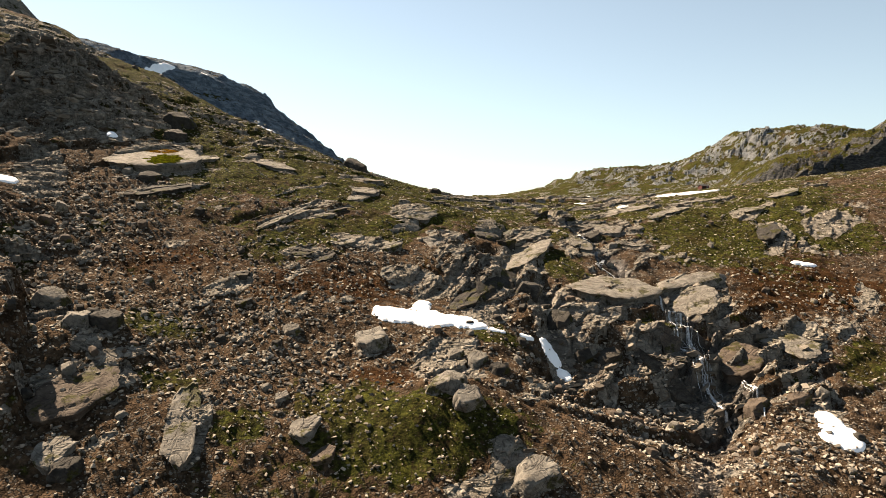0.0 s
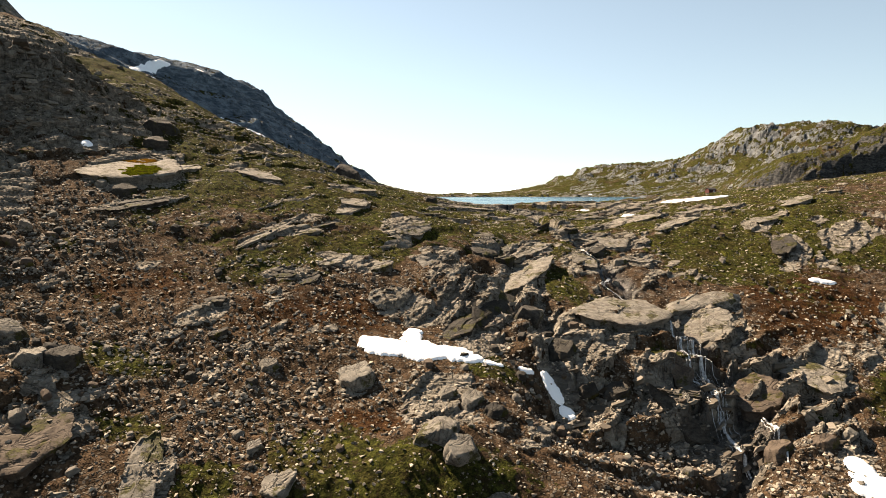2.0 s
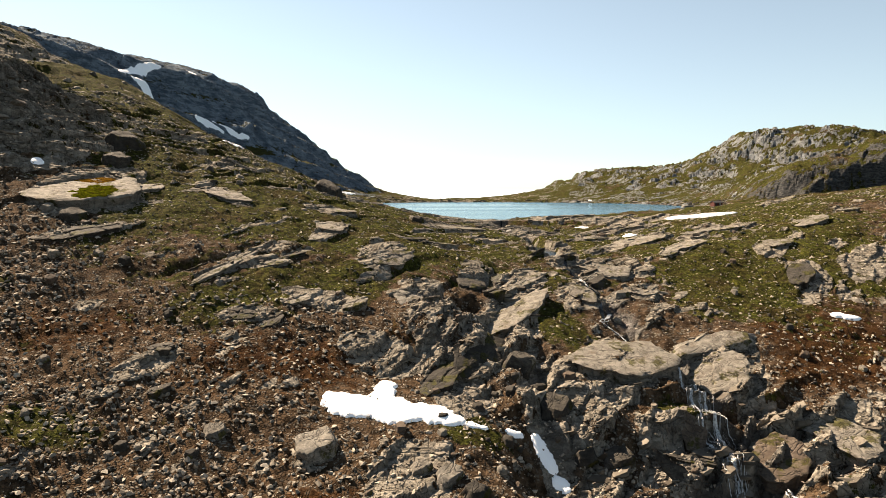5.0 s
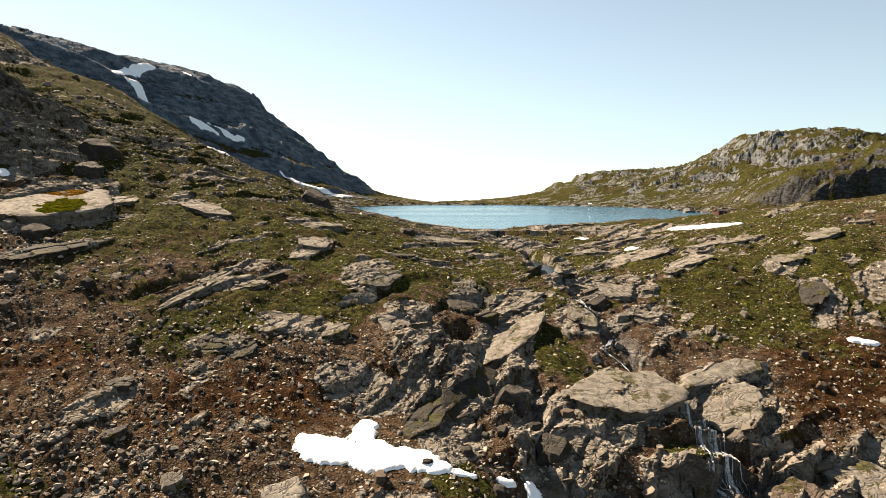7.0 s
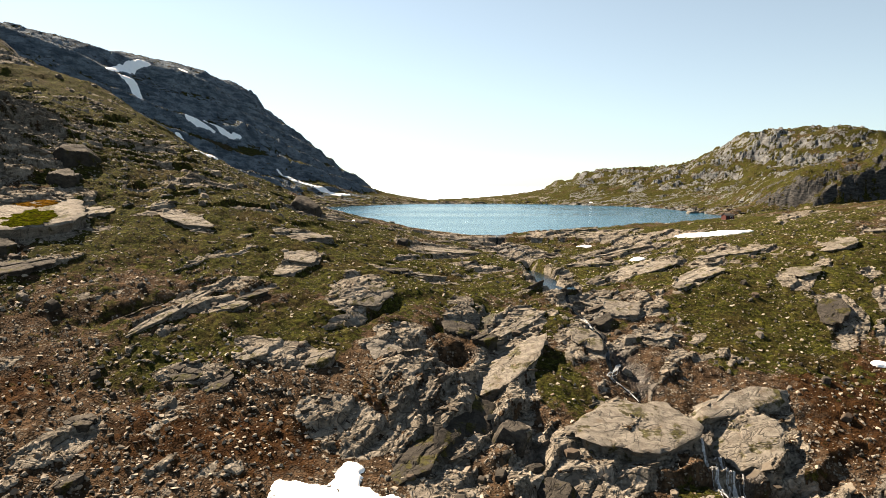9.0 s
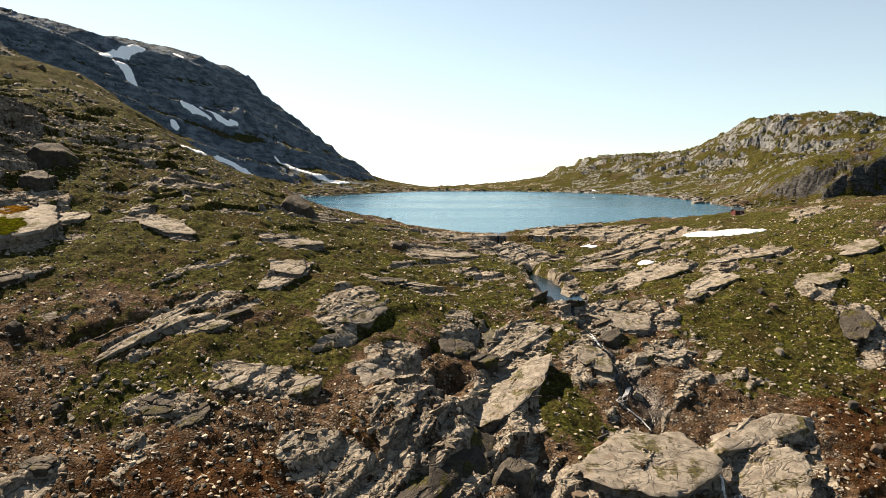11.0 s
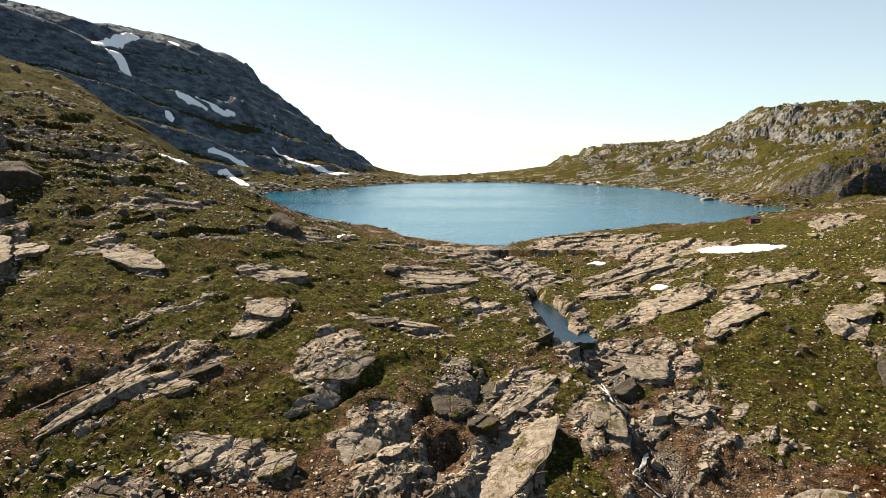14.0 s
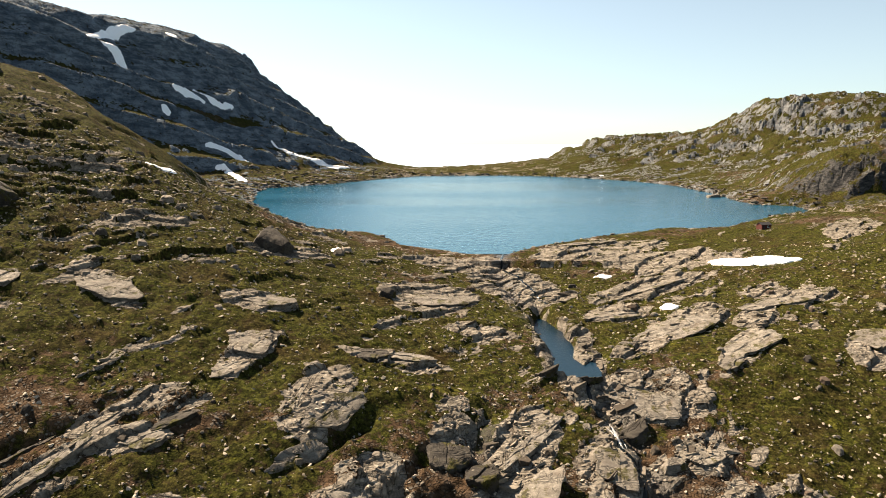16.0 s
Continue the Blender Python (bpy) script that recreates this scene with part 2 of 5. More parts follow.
DARK_ROCK = rock_material("dark_gneiss", (0.0189, 0.0171, 0.0149), (0.0696, 0.0624, 0.0522), (0.036, 0.0257, 0.018))


# ---- shape of the land ----
def smooth(a, b, v):
    u = np.clip((v - a) / (b - a), 0, 1)
    return u * u * (3 - 2 * u)


LATTICE = np.random.RandomState(7).rand(256, 256)


def vnoise(x, y):
    """Smooth noise, 0 to 1, one cell a metre."""
    xi, yi = np.floor(x).astype(int), np.floor(y).astype(int)
    fx, fy = x - xi, y - yi
    fx, fy = fx * fx * fx * (fx * (6 * fx - 15) + 10), fy * fy * fy * (fy * (6 * fy - 15) + 10)
    x0, x1, y0, y1 = xi & 255, (xi + 1) & 255, yi & 255, (yi + 1) & 255
    return (LATTICE[y0, x0] * (1 - fx) + LATTICE[y0, x1] * fx) * (1 - fy) + (LATTICE[y1, x0] * (1 - fx) + LATTICE[y1, x1] * fx) * fy


def fbm(x, y, size, octaves=4, gain=0.5):
    """Noise of several sizes about zero, roughly -1 to 1; size is the largest hump in metres."""
    total, amp, norm = 0, 1.0, 0.0
    x, y = x / size, y / size
    for k in range(octaves):
        total = total + amp * (2 * vnoise(x + 17.3 * k, y - 9.1 * k) - 1)
        norm += amp
        amp *= gain
        x, y = 1.62 * x - 1.18 * y, 1.18 * x + 1.62 * y
    return total / norm


JITTER = np.random.RandomState(11).rand(128, 128, 3)


def joints(x, y, size):
    """Bedrock broken into blocks: a number from 0 to 1 for each block, and how near its edge is (0 at a joint)."""
    x, y = x / size, y / size
    xi, yi = np.floor(x).astype(int), np.floor(y).astype(int)
    near, next_near, value = np.full(np.shape(x), 9.0), np.full(np.shape(x), 9.0), np.zeros(np.shape(x))
    for dy in (-1, 0, 1):
        for dx in (-1, 0, 1):
            j = JITTER[(yi + dy) & 127, (xi + dx) & 127]
            d = np.maximum(np.abs(xi + dx + j[..., 0] - x), np.abs(yi + dy + j[..., 1] - y)) * 0.6 + 0.4 * np.hypot(xi + dx + j[..., 0] - x, yi + dy + j[..., 1] - y)
            closer = d < near
            next_near = np.where(closer, near, np.minimum(next_near, d))
            value = np.where(closer, j[..., 2], value)
            near = np.where(closer, d, near)
    return value, next_near - near


def tilted(x, y, size):
    """Bedrock in tilted blocks: a number for each block, how near its edge is, and the place within it (across, along)."""
    x, y = x / size, y / size
    xi, yi = np.floor(x).astype(int), np.floor(y).astype(int)
    near, next_near = np.full(np.shape(x), 9.0), np.full(np.shape(x), 9.0)
    value, du, dv = (np.zeros(np.shape(x)) for _ in range(3))
    for dy in (-1, 0, 1):
        for dx in (-1, 0, 1):
            j = JITTER[(yi + dy) & 127, (xi + dx) & 127]
            ox, oy = x - (xi + dx + 0.15 + 0.7 * j[..., 0]), y - (yi + dy + 0.15 + 0.7 * j[..., 1])
            d = np.maximum(np.abs(ox), np.abs(oy)) * 0.7 + 0.3 * np.hypot(ox, oy)
            closer = d < near
            next_near = np.where(closer, near, np.minimum(next_near, d))
            value, du, dv = np.where(closer, j[..., 2], value), np.where(closer, ox, du), np.where(closer, oy, dv)
            near = np.where(closer, d, near)
    return value, next_near - near, du, dv


def bump(x, y, cx, cy, rx, ry, turn=0.0):
    """A soft round rise of height 1."""
    c, s = math.cos(radians(turn)), math.sin(radians(turn))
    u, v = ((x - cx) * c + (y - cy) * s) / rx, (-(x - cx) * s + (y - cy) * c) / ry
    return np.exp(-(u * u + v * v))


# swells of the near slope, 44 m apart across and 42 m apart along
SWELLS = np.array([
    [-16.5, -28.5, -40, -49, -53, -54, -58.5, -66, -74.5, -83.5],
    [-0.5, -11, -21.5, -32, -37, -37, -43.5, -51, -57, -62],
    [15, 6, -4, -16, -20, -23.5, -29, -36.5, -39, -40],
    [29.5, 21.5, 13, 3, 1, -10.5, -15, -19, -19, -19],
    [43.5, 34.5, 26, 18.5, 9, -4.5, -3.5, -0.5, -0.5, -0.5],
    [58, 47, 37, 26, 6.5, -3, -4, 2, 8.5, 11.5],
    [73.5, 59.5, 45, 27, 5.5, -1, -1, 2.5, 9.5, 15],
    [89.5, 69.5, 49, 26.5, 7, -0.5, 0, 1.5, 6, 11.5],
    [105, 78, 51.5, 28, 11.5, 2.5, -0.5, -1, 1, 5.5],
], float)


def spline(u):
    u = np.abs(u)
    return np.where(u < 1, 2 / 3 - u * u + u ** 3 / 2, np.where(u < 2, (2 - u) ** 3 / 6, 0))


def landforms(x, y):
    """Crag, gorge and other forms on top of the swells."""
    z = 21 * bump(x, y, -134, 243, 26, 32, 20)             # crag over the scree
    z = z - 8 * bump(x, y, 42, 130, 18, 14, 40)            # gorge under the waterfall
    z = z - 6 * bump(x, y, 25, 138, 10, 8, 40)
    z = z - 2.0 * bump(x, y, -4, 158, 13, 7)               # hollow that holds the long snow patch
    z = z + 4.5 * bump(x, y, 4, 173, 9, 8)                 # rock knob over it
    z = z + 4 * bump(x, y, 1, 116, 12, 8)                  # mossy knob in front of it
    z = z + 3.5 * bump(x, y, -66, 125, 10, 7, 20)
    z = z + 20 * bump(x, y, -112, 138, 15, 26)             # buttress that shades the scree's foot
    z = z + 7 * smooth(0, 4, 0.0 - x - 0.6 * y + 5 * fbm(x, y, 9, 3)) * smooth(98, 110, y) * smooth(146, 132, y) * smooth(-112, -92, x)   # shaded wall beside the squared boulders
    z = z - 20 * smooth(308, 372, y) * bump(x, np.clip(y, 372, 999), -64, 372, 34, 70)   # brow behind which the ground falls to the lake
    return z


def near_slope(x, y):
    cx, cy = np.clip(x, -156, 152), np.clip(y, 112, 364)
    z = 0
    for j in range(9):
        by = spline((cy - 70 - 42 * j) / 42)
        row = 0
        for i in range(10):
            row = row + SWELLS[j, i] * spline((cx + 200 - 44 * i) / 44)
        z = z + by * row
    z = z + 0.42 * np.clip(-156 - x, 0, 250) + 0.12 * np.clip(x - 152, 0, 300)
    drop = np.clip(112 - y, 0, 500)
    return z - 55 * (1 - np.exp(-0.62 * drop / 55)) + landforms(x, y)


LAKE = [(-5, 338), (31, 334), (45, 352), (72, 380), (102, 403), (133, 397), (155, 415), (221, 493), (226, 528), (205, 541), (217, 630), (222, 740), (207, 818),
        (182, 865), (136, 933), (85, 965), (20, 962), (-26, 946), (-61, 876), (-97, 784), (-121, 736), (-147, 705), (-144, 655), (-122, 560), (-76, 455), (-40, 385), (-12, 350)]


def lake_distance(x, y):
    """Metres to the shore: below zero in the lake."""
    best, inside = np.full(np.shape(x), 1e9), np.zeros(np.shape(x), bool)
    for (ax, ay), (bx, by) in zip(LAKE, LAKE[1:] + LAKE[:1]):
        dx, dy = bx - ax, by - ay
        u = np.clip(((x - ax) * dx + (y - ay) * dy) / (dx * dx + dy * dy), 0, 1)
        best = np.minimum(best, np.hypot(x - ax - u * dx, y - ay - u * dy))
        if dy:
            inside ^= ((ay > y) != (by > y)) & (x < ax + (y - ay) * dx / dy)
    return np.where(inside, -best, best)


def far_land(x, y):
    """Mountain to the west of the lake, round hill to the east, low lip at the far end."""
    wob = 14 * fbm(x, y, 130, 3)
    west = np.interp(y, [300, 338, 400, 460, 560, 655, 705, 736, 784, 876, 946, 1050, 1150, 1300, 1600], [20, -5, -45, -78, -122, -144, -147, -121, -97, -61, -26, 5, -5, -70, -250]) - x
    east = x - np.interp(y, [300, 397, 415, 493, 530, 545, 630, 740, 818, 865, 933, 965, 1050, 1300, 2000], [150, 140, 155, 221, 226, 205, 217, 222, 207, 182, 136, 85, 60, 20, 0])
    west_s, east_s = west + wob * smooth(20, 90, west), east + wob * smooth(20, 90, east)
    w = np.interp(west_s, [0, 60, 80, 105, 150, 205, 245, 275, 305, 380, 500, 900, 1500], [0, 8, 13, 30, 57, 101, 130, 159, 176, 193, 206, 248, 280])
    south = smooth(700, 480, y)
    w = w * (1 + 0.25 * smooth(60, 110, west) * south)
    w = w * (1 - smooth(1090, 1500, y)) - 150 * smooth(1100, 1700, y)
    e = np.interp(east_s, [0, 30, 100, 200, 280, 350, 450, 800, 1500], [0, 4, 20, 48, 68, 88, 96, 110, 130])
    e = e * (1 - 0.22 * smooth(720, 860, y))
    step = smooth(515, 532, y + 6 * fbm(x, y, 40, 3))
    e = e * (1 - 0.6 * (1 - step) * smooth(30, 80, east)) * (1 + 0.88 * smooth(760, 560, y) * step)
    cliff = smooth(520.5, 523.5, y + 9 * fbm(x, y, 30, 4)) * smooth(0, 9, east + 3 * fbm(x, y, 12, 3))
    e = e + 11 * cliff * smooth(760, 600, y) * smooth(22, 45, east) * (1 - smooth(60, 160, east))
    e = e + 26 * smooth(0.02, 0.75, bump(x, y, 480, 1000, 95, 130))
    e = e * (1 - 0.45 * smooth(1050, 1300, y)) * (1 - smooth(1400, 1900, y)) - 150 * smooth(1300, 1900, y)
    north = 3.0 * smooth(0, 30, y - 960) - 170 * smooth(1010, 1700, y)
    hill = np.interp(x, [90, 148, 192, 236, 280, 332, 420, 700], [-30, 6, 29, 45, 53, 57, 56, 45]) * smooth(930, 1190, y) - 160 * smooth(1240, 1600, y) - 200 * smooth(70, -40, x)
    return np.maximum(np.maximum(w, e), np.maximum(north, hill))


def coarse_land(x, y):
    far = smooth(345, 430, y - 20 * smooth(60, 130, np.abs(x - 10)))
    z = near_slope(x, y) * (1 - far) + far_land(x, y) * far
    sd = lake_distance(x, y) + 3 * fbm(x, y, 25, 3)
    bank = np.maximum(z, 0.15 + 0.12 * np.clip(sd, 0, 12))
    shore = smooth(0, 9, np.clip(sd, 0, 9))
    z = np.where(y > 318, bank * (1 - shore) + np.maximum(z, 0.3 - 1e3 * (y > 1000)) * shore, z)
    return np.where(sd < 0, np.maximum(-6, 0.5 * sd), z), sd


def zone(x, y, rows):
    """Highest of some soft patches: (x, y, radius across, radius along, turn, strength)."""
    out = np.zeros(np.shape(x))
    for cx, cy, rx, ry, turn, k in rows:
        out = np.maximum(out, k * bump(x, y, cx, cy, rx, ry, turn))
    return out


def ledges(x, y, gap, turn, lean=0.8):
    """Saw-toothed layers of bedrock: long tops that dip one way and short steep fronts. 0 to 1."""
    c, s = math.cos(radians(turn)), math.sin(radians(turn))
    p = (x * c + y * s) / gap + 0.9 * fbm(x, y, 3.2 * gap, 3)
    f = p - np.floor(p)
    return np.where(f < lean, f / lean, (1 - f) / (1 - lean)), np.floor(p)


# hollows where snow lies: the ground is even under it
SNOW_BEDS = [(-3, 148, 16, 9, 0, 1.0), (20, 143, 8, 4, 0, 1.0), (71, 122, 9, 9, 0, 1.0), (101, 196, 6, 3, 0, 1.0), (105, 306, 18, 10, -20, 1.0), (-107, 172, 4, 5, 0, 1.0), (-101, 216, 4, 4, 0, 1.0)]

# gorge and brook: a line that falls from the lake's outlet
BROOK = [(31, 336), (27, 300), (30, 275), (34, 250), (36, 228), (41, 213), (44, 203), (45, 190), (47, 182), (52, 174), (57, 168), (60, 160), (60, 150), (58, 140), (52, 128), (44, 112), (40, 80)]


def brook_distance(x, y):
    best = np.full(np.shape(x), 1e9)
    for (ax, ay), (bx, by) in zip(BROOK, BROOK[1:]):
        dx, dy = bx - ax, by - ay
        u = np.clip(((x - ax) * dx + (y - ay) * dy) / (dx * dx + dy * dy), 0, 1)
        best = np.minimum(best, np.hypot(x - ax - u * dx, y - ay - u * dy))
    return best


def pool_bed(x, y):
    return np.maximum(bump(x, y, 36, 251, 4.4, 22, 2), bump(x, y, 36.5, 228, 4.0, 8))


# bare bedrock, as (x, y, radius along, radius across, turn): by the lake, beside the brook, on the mossy slope, round the gorge, on the near slope
BARE_SHORE = [(9, 264, 18, 12, 78), (54, 263, 11, 7, 33), (70, 289, 26, 9, 34), (73, 257, 13, 7, 52), (99, 269, 13, 5, -4), (85, 254, 10, 5, 44), (71, 345, 36, 18, 41), (29, 292, 30, 14, 105), (17, 316, 18, 8, 29), (84, 319, 26, 17, 34), (162, 352, 38, 9, 58)]
BARE_BROOK = [(19, 241, 8, 5, -5), (24, 198, 14, 6, 64), (38, 197, 9, 7, 74), (50, 220, 11, 10, 43), (54, 240, 11, 5, 41), (75, 236, 15, 4, 53), (101, 235, 10, 5, 63), (54, 202, 7, 5, 41), (38, 236, 8, 26, 0), (20, 183, 18, 6, 67), (100, 213, 15, 6, 61), (123, 224, 14, 7, 49)]
BARE_MOSS = [(-54, 224, 9, 4, -32), (-26, 231, 8, 5, 15), (-24, 211, 9, 3.5, 72), (-10, 202, 12, 5, 67), (2, 219, 10, 5, 2), (0, 186, 9, 5, 55), (13, 199, 7, 4, 75), (-33, 187, 5, 3, 36), (-42, 182, 9, 2, 49), (-34, 196, 8, 3, 36), (-86, 212, 21, 10, 76), (-77, 189, 10, 3, 42), (-20, 176, 9, 4, -8), (-33, 168, 7, 3, 9)]
BARE_GORGE = [(4, 174, 12, 6, 82), (12, 167, 19, 9, 51), (-6, 161, 10, 5, -22), (8, 153, 8, 7, 66), (38, 164, 18, 9, 43), (62, 172, 13, 10, 50), (65, 150, 14, 8, 54), (49, 145, 12, 10, 124), (54, 135, 12, 6, -10), (80, 156, 13, 6, 53), (73, 140, 8, 5, 51), (26, 150, 7, 16, 10)]
BARE_NEAR = [(-14, 134, 4, 3, 0), (1, 129, 10, 7, 80), (-46, 151, 6, 3, 49), (-61, 116, 9, 6, 43), (-41, 111, 9, 4, 100), (8, 105, 9, 4, 24), (-132, 240, 40, 46, 0), (-106, 185, 20, 7, 117), (-112, 138, 16, 26, 0), (-190, 350, 26, 34, 0), (-60, 262, 12, 5, 60), (-30, 272, 14, 5, 40), (-92, 290, 14, 5, 50)]


def land(x, y):
    """Height of the ground, and its cover: moss, bare rock, rusty heath, wet and painted shade."""
    z, sd = coarse_land(x, y)
    far = smooth(330, 420, y)
    near = 1 - far
    brook = brook_distance(x, y)
    outside = smooth(0, 4, sd)
    rough = fbm(x, y, 22, 4)
    c, s = math.cos(radians(55)), math.sin(radians(55))
    along, across = x * c + y * s, -x * s + y * c
    # where bedrock shows
    rocky = zone(x, y, [(*k, 1.0) for k in BARE_SHORE + BARE_BROOK + BARE_MOSS + BARE_GORGE + BARE_NEAR])
    grassy = zone(x, y, [(82, 214, 18, 19, 0, 1.0), (31, 178, 5, 12, 0, 1.0), (-16, 184, 14, 5, 12, 0.9), (-6, 107, 14, 6, 0, 0.9), (48, 155, 5, 3, 0, 1.0)])
    edge = 0.20 * fbm(0.5 * along, across, 5, 4, 0.55) + 0.10 * rough
    bare = smooth(0.34, 0.46, rocky + edge) * (1 - smooth(0.35, 0.6, grassy + edge))
    small = smooth(0.30, 0.40, fbm(0.5 * along + 77, across - 31, 5.5, 4, 0.55) + 0.15 * rough)
    bare = np.maximum(bare, 0.9 * small * (1 - smooth(0.3, 0.6, grassy)))
    calm = 1 - smooth(0.15, 0.6, zone(x, y, SNOW_BEDS))
    steep = zone(x, y, [(-135, 240, 34, 44, 0, 1.0), (60, 150, 22, 24, 0, 1.0), (36, 138, 16, 14, 0, 0.7), (12, 165, 14, 14, 0, 0.8), (24, 150, 10, 16, 0, 0.6), (-112, 138, 16, 26, 0, 0.7)])
    relief = 1.3 * fbm(x, y, 26, 3) + 0.8 * (1 - 0.8 * bare) * fbm(x + 50, y, 6, 3, 0.55) + 0.42 * (1 - 0.85 * bare) * fbm(x - 20, y, 1.9, 3, 0.6)
    # blocks split along the layers: tops dip to the upper left, their lower right edges stand out
    wx, wy = along + 1.3 * fbm(x, y, 9, 2), across + 1.3 * fbm(x + 40, y, 9, 2)
    value, gap, du, dv = tilted(0.5 * wx, wy, 5.2)
    value2, gap2, du2, dv2 = tilted(0.6 * wx + 50, wy, 1.7)
    block = 1.5 * (value - 0.5) - 1.3 * dv + 0.4 * (value - 0.5) * du - 0.45 * (1 - smooth(0.02, 0.10, gap))
    block2 = 0.8 * (value2 - 0.5) - 0.7 * dv2 + 0.4 * (value2 - 0.5) * du2 - 0.3 * (1 - smooth(0.03, 0.14, gap2))
    relief = relief + bare * (0.2 + (0.5 + 1.3 * steep) * block + (0.2 + 0.28 * steep) * block2)
    brow = zone(x, y, [(-105, 300, 55, 70, 0, 1.0), (-175, 345, 45, 45, 0, 1.0), (-60, 245, 40, 34, 0, 0.7)])
    value, gap, du, dv = tilted(0.55 * (wx + 3), wy - 20, 9.5)
    relief = relief + brow * (1.0 * fbm(x + 11, y, 9, 4, 0.6) + 2.4 * (0.7 * (value - 0.5) - 0.75 * dv) * smooth(0.0, 0.14, fbm(x - 60, y, 19, 3)))
    wall, _ = ledges(x, y, 17.0, -8, 0.86)
    relief = relief + 4.0 * (wall - 0.5) * zone(x, y, [(-138, 235, 30, 40, 0, 1.0), (-112, 138, 16, 26, 0, 0.8)])
    value, gap, du, dv = tilted(0.5 * wx + 9, wy, 12.0)
    relief = relief + zone(x, y, [(-136, 236, 36, 46, 0, 1.0), (-112, 138, 18, 28, 0, 0.5)]) * 5.5 * (0.7 * (value - 0.5) - 0.9 * dv - 0.25 * (1 - smooth(0.02, 0.1, gap)))
    # cliffs of the gorge: steps whose fronts look down the valley
    gorge = zone(x, y, [(60, 150, 20, 20, 0, 1.0), (36, 134, 16, 14, 0, 0.7), (24, 150, 9, 14, 0, 0.5)])
    cliff, _ = ledges(x, y, 8.0, -68, 0.84)
    relief = relief + gorge * 4.6 * (cliff - 0.5)
    # dark gullies beside the slabs
    gully = zone(x, y, [(13, 190, 18, 3.2, 70, 1.0), (4, 186, 9, 2.0, 55, 0.8), (-47, 186, 13, 1.5, 48, 0.55), (17, 174, 16, 2.6, 80, 0.9), (-5, 194, 9, 1.6, 50, 0.7), (24, 160, 3, 14, 0, 0.8)])
    relief = relief - 3.6 * gully * smooth(-0.3, 0.3, fbm(x, y, 7, 3) + 0.3)
    z = z + outside * near * relief * calm
    z = z - near * outside * (1.2 * np.exp(-(brook / 2.4) ** 2) + smooth(200, 170, y) * 3.0 * np.exp(-(brook / 7.0) ** 2))
    hollow = smooth(0.35, 0.65, pool_bed(x, y) + 0.12 * fbm(x, y, 5, 3))
    z = z * (1 - hollow) - 7.2 * hollow + 2.4 * bump(x, y, 37.5, 218.5, 8, 3.2)
    # far slopes: terraces, crags and gullies
    tall = smooth(4, 30, z)
    tread = np.where(x < 0, 36.0, 17.0) + 5 * vnoise(x / 300, y / 300)
    q = (z + 0.30 * (y - 700) * smooth(20, -40, x)) / tread + np.where(x < 0, 0.6, 0.8) * fbm(x, y, 120, 3)
    f = q - np.floor(q)
    terrace = (np.where(f < 0.62, 0.35 * f / 0.62, 0.35 + 0.65 * (f - 0.62) / 0.38) - f) * tread
    fsaw, _ = ledges(x, y, 30.0, -60)
    fbare = smooth(0.0, 0.16, fbm(x, 1.6 * y, np.where(x < 60, 34, 20), 5, 0.68) + 0.06 * (x > 60))
    fblock, fgap = joints(x + 8 * fbm(x, y, 30, 3), 1.4 * y + 8 * fbm(x + 70, y, 30, 3), 17.0)
    z = z + far * outside * (tall * (np.where(x < 0, 1.05, 0.75) * terrace + np.where(x < 0, 3.5, 5.0) * fbm(x, y, 60, 5, 0.6) + fbare * np.where(x < 0, 0.5, 1.0) * (2.0 * (fsaw - 0.5) + 2.0 * fbm(x + 9, y, 16, 4, 0.6) + 5.0 * (fblock - 0.5) - 2.5 * (1 - smooth(0.02, 0.2, fgap)))) + 1.2 * fbm(x, y, 30, 5, 0.6) + np.where(x < 0, 0.8, 2.2) * np.abs(fbm(x, y + 33, 11, 3, 0.6)) + 1.6 * fblock * smooth(0, 6, sd))
    z = np.where((y > 318) & (sd > 0) & (y < 1000), np.maximum(z, 0.12), z)
    # cover
    patch, patch2 = fbm(x, y, 14, 4), fbm(x + 90, y - 40, 30, 4)
    moss = zone(x, y, [(-70, 250, 62, 64, 0, 1.0), (-20, 222, 54, 34, 0, 1.0), (80, 218, 34, 22, 40, 1.0), (110, 255, 60, 40, 0, 0.9), (31, 178, 8, 14, 0, 0.9), (-22, 182, 30, 12, 30, 0.9), (-120, 300, 45, 45, 0, 1.0), (-175, 345, 50, 60, 0, 1.0),
                       (0, 260, 200, 70, 0, 0.85), (-95, 330, 70, 90, 0, 1.0), (120, 330, 90, 70, 0, 0.9), (30, 205, 60, 14, 0, 0.7)])
    moss = np.maximum(moss, zone(x, y, [(-55, 134, 8, 5, 0, 1.07), (-83, 167, 7, 5, 0, 1.02), (-8, 110, 20, 9, 0, 0.97), (48, 155, 5, 3, 0, 1.22), (-47, 120, 7, 4, 0, 0.92), (-33, 112, 5, 5, 0, 1.02), (-90, 148, 11, 5, 116, 1.02), (92, 150, 16, 6, 52, 0.97), (10, 142, 6, 4, 0, 0.92), (-16, 116, 11, 8, 0, 0.97), (73, 141, 5, 3, 0, 1.02)]))
    moss = np.maximum(moss, 0.78 * far)
    moss = moss - 0.6 * zone(x, y, [(-134, 238, 28, 36, 0, 1.0), (-94, 195, 14, 36, 0, 0.8)])
    moss = moss + 0.30 * zone(x, y, [(-95, 300, 75, 75, 0, 1.0), (-45, 235, 55, 36, 0, 1.0), (88, 228, 50, 36, 0, 1.0), (60, 330, 120, 50, 0, 0.8)]) + 0.40 * patch + 0.25 * patch2
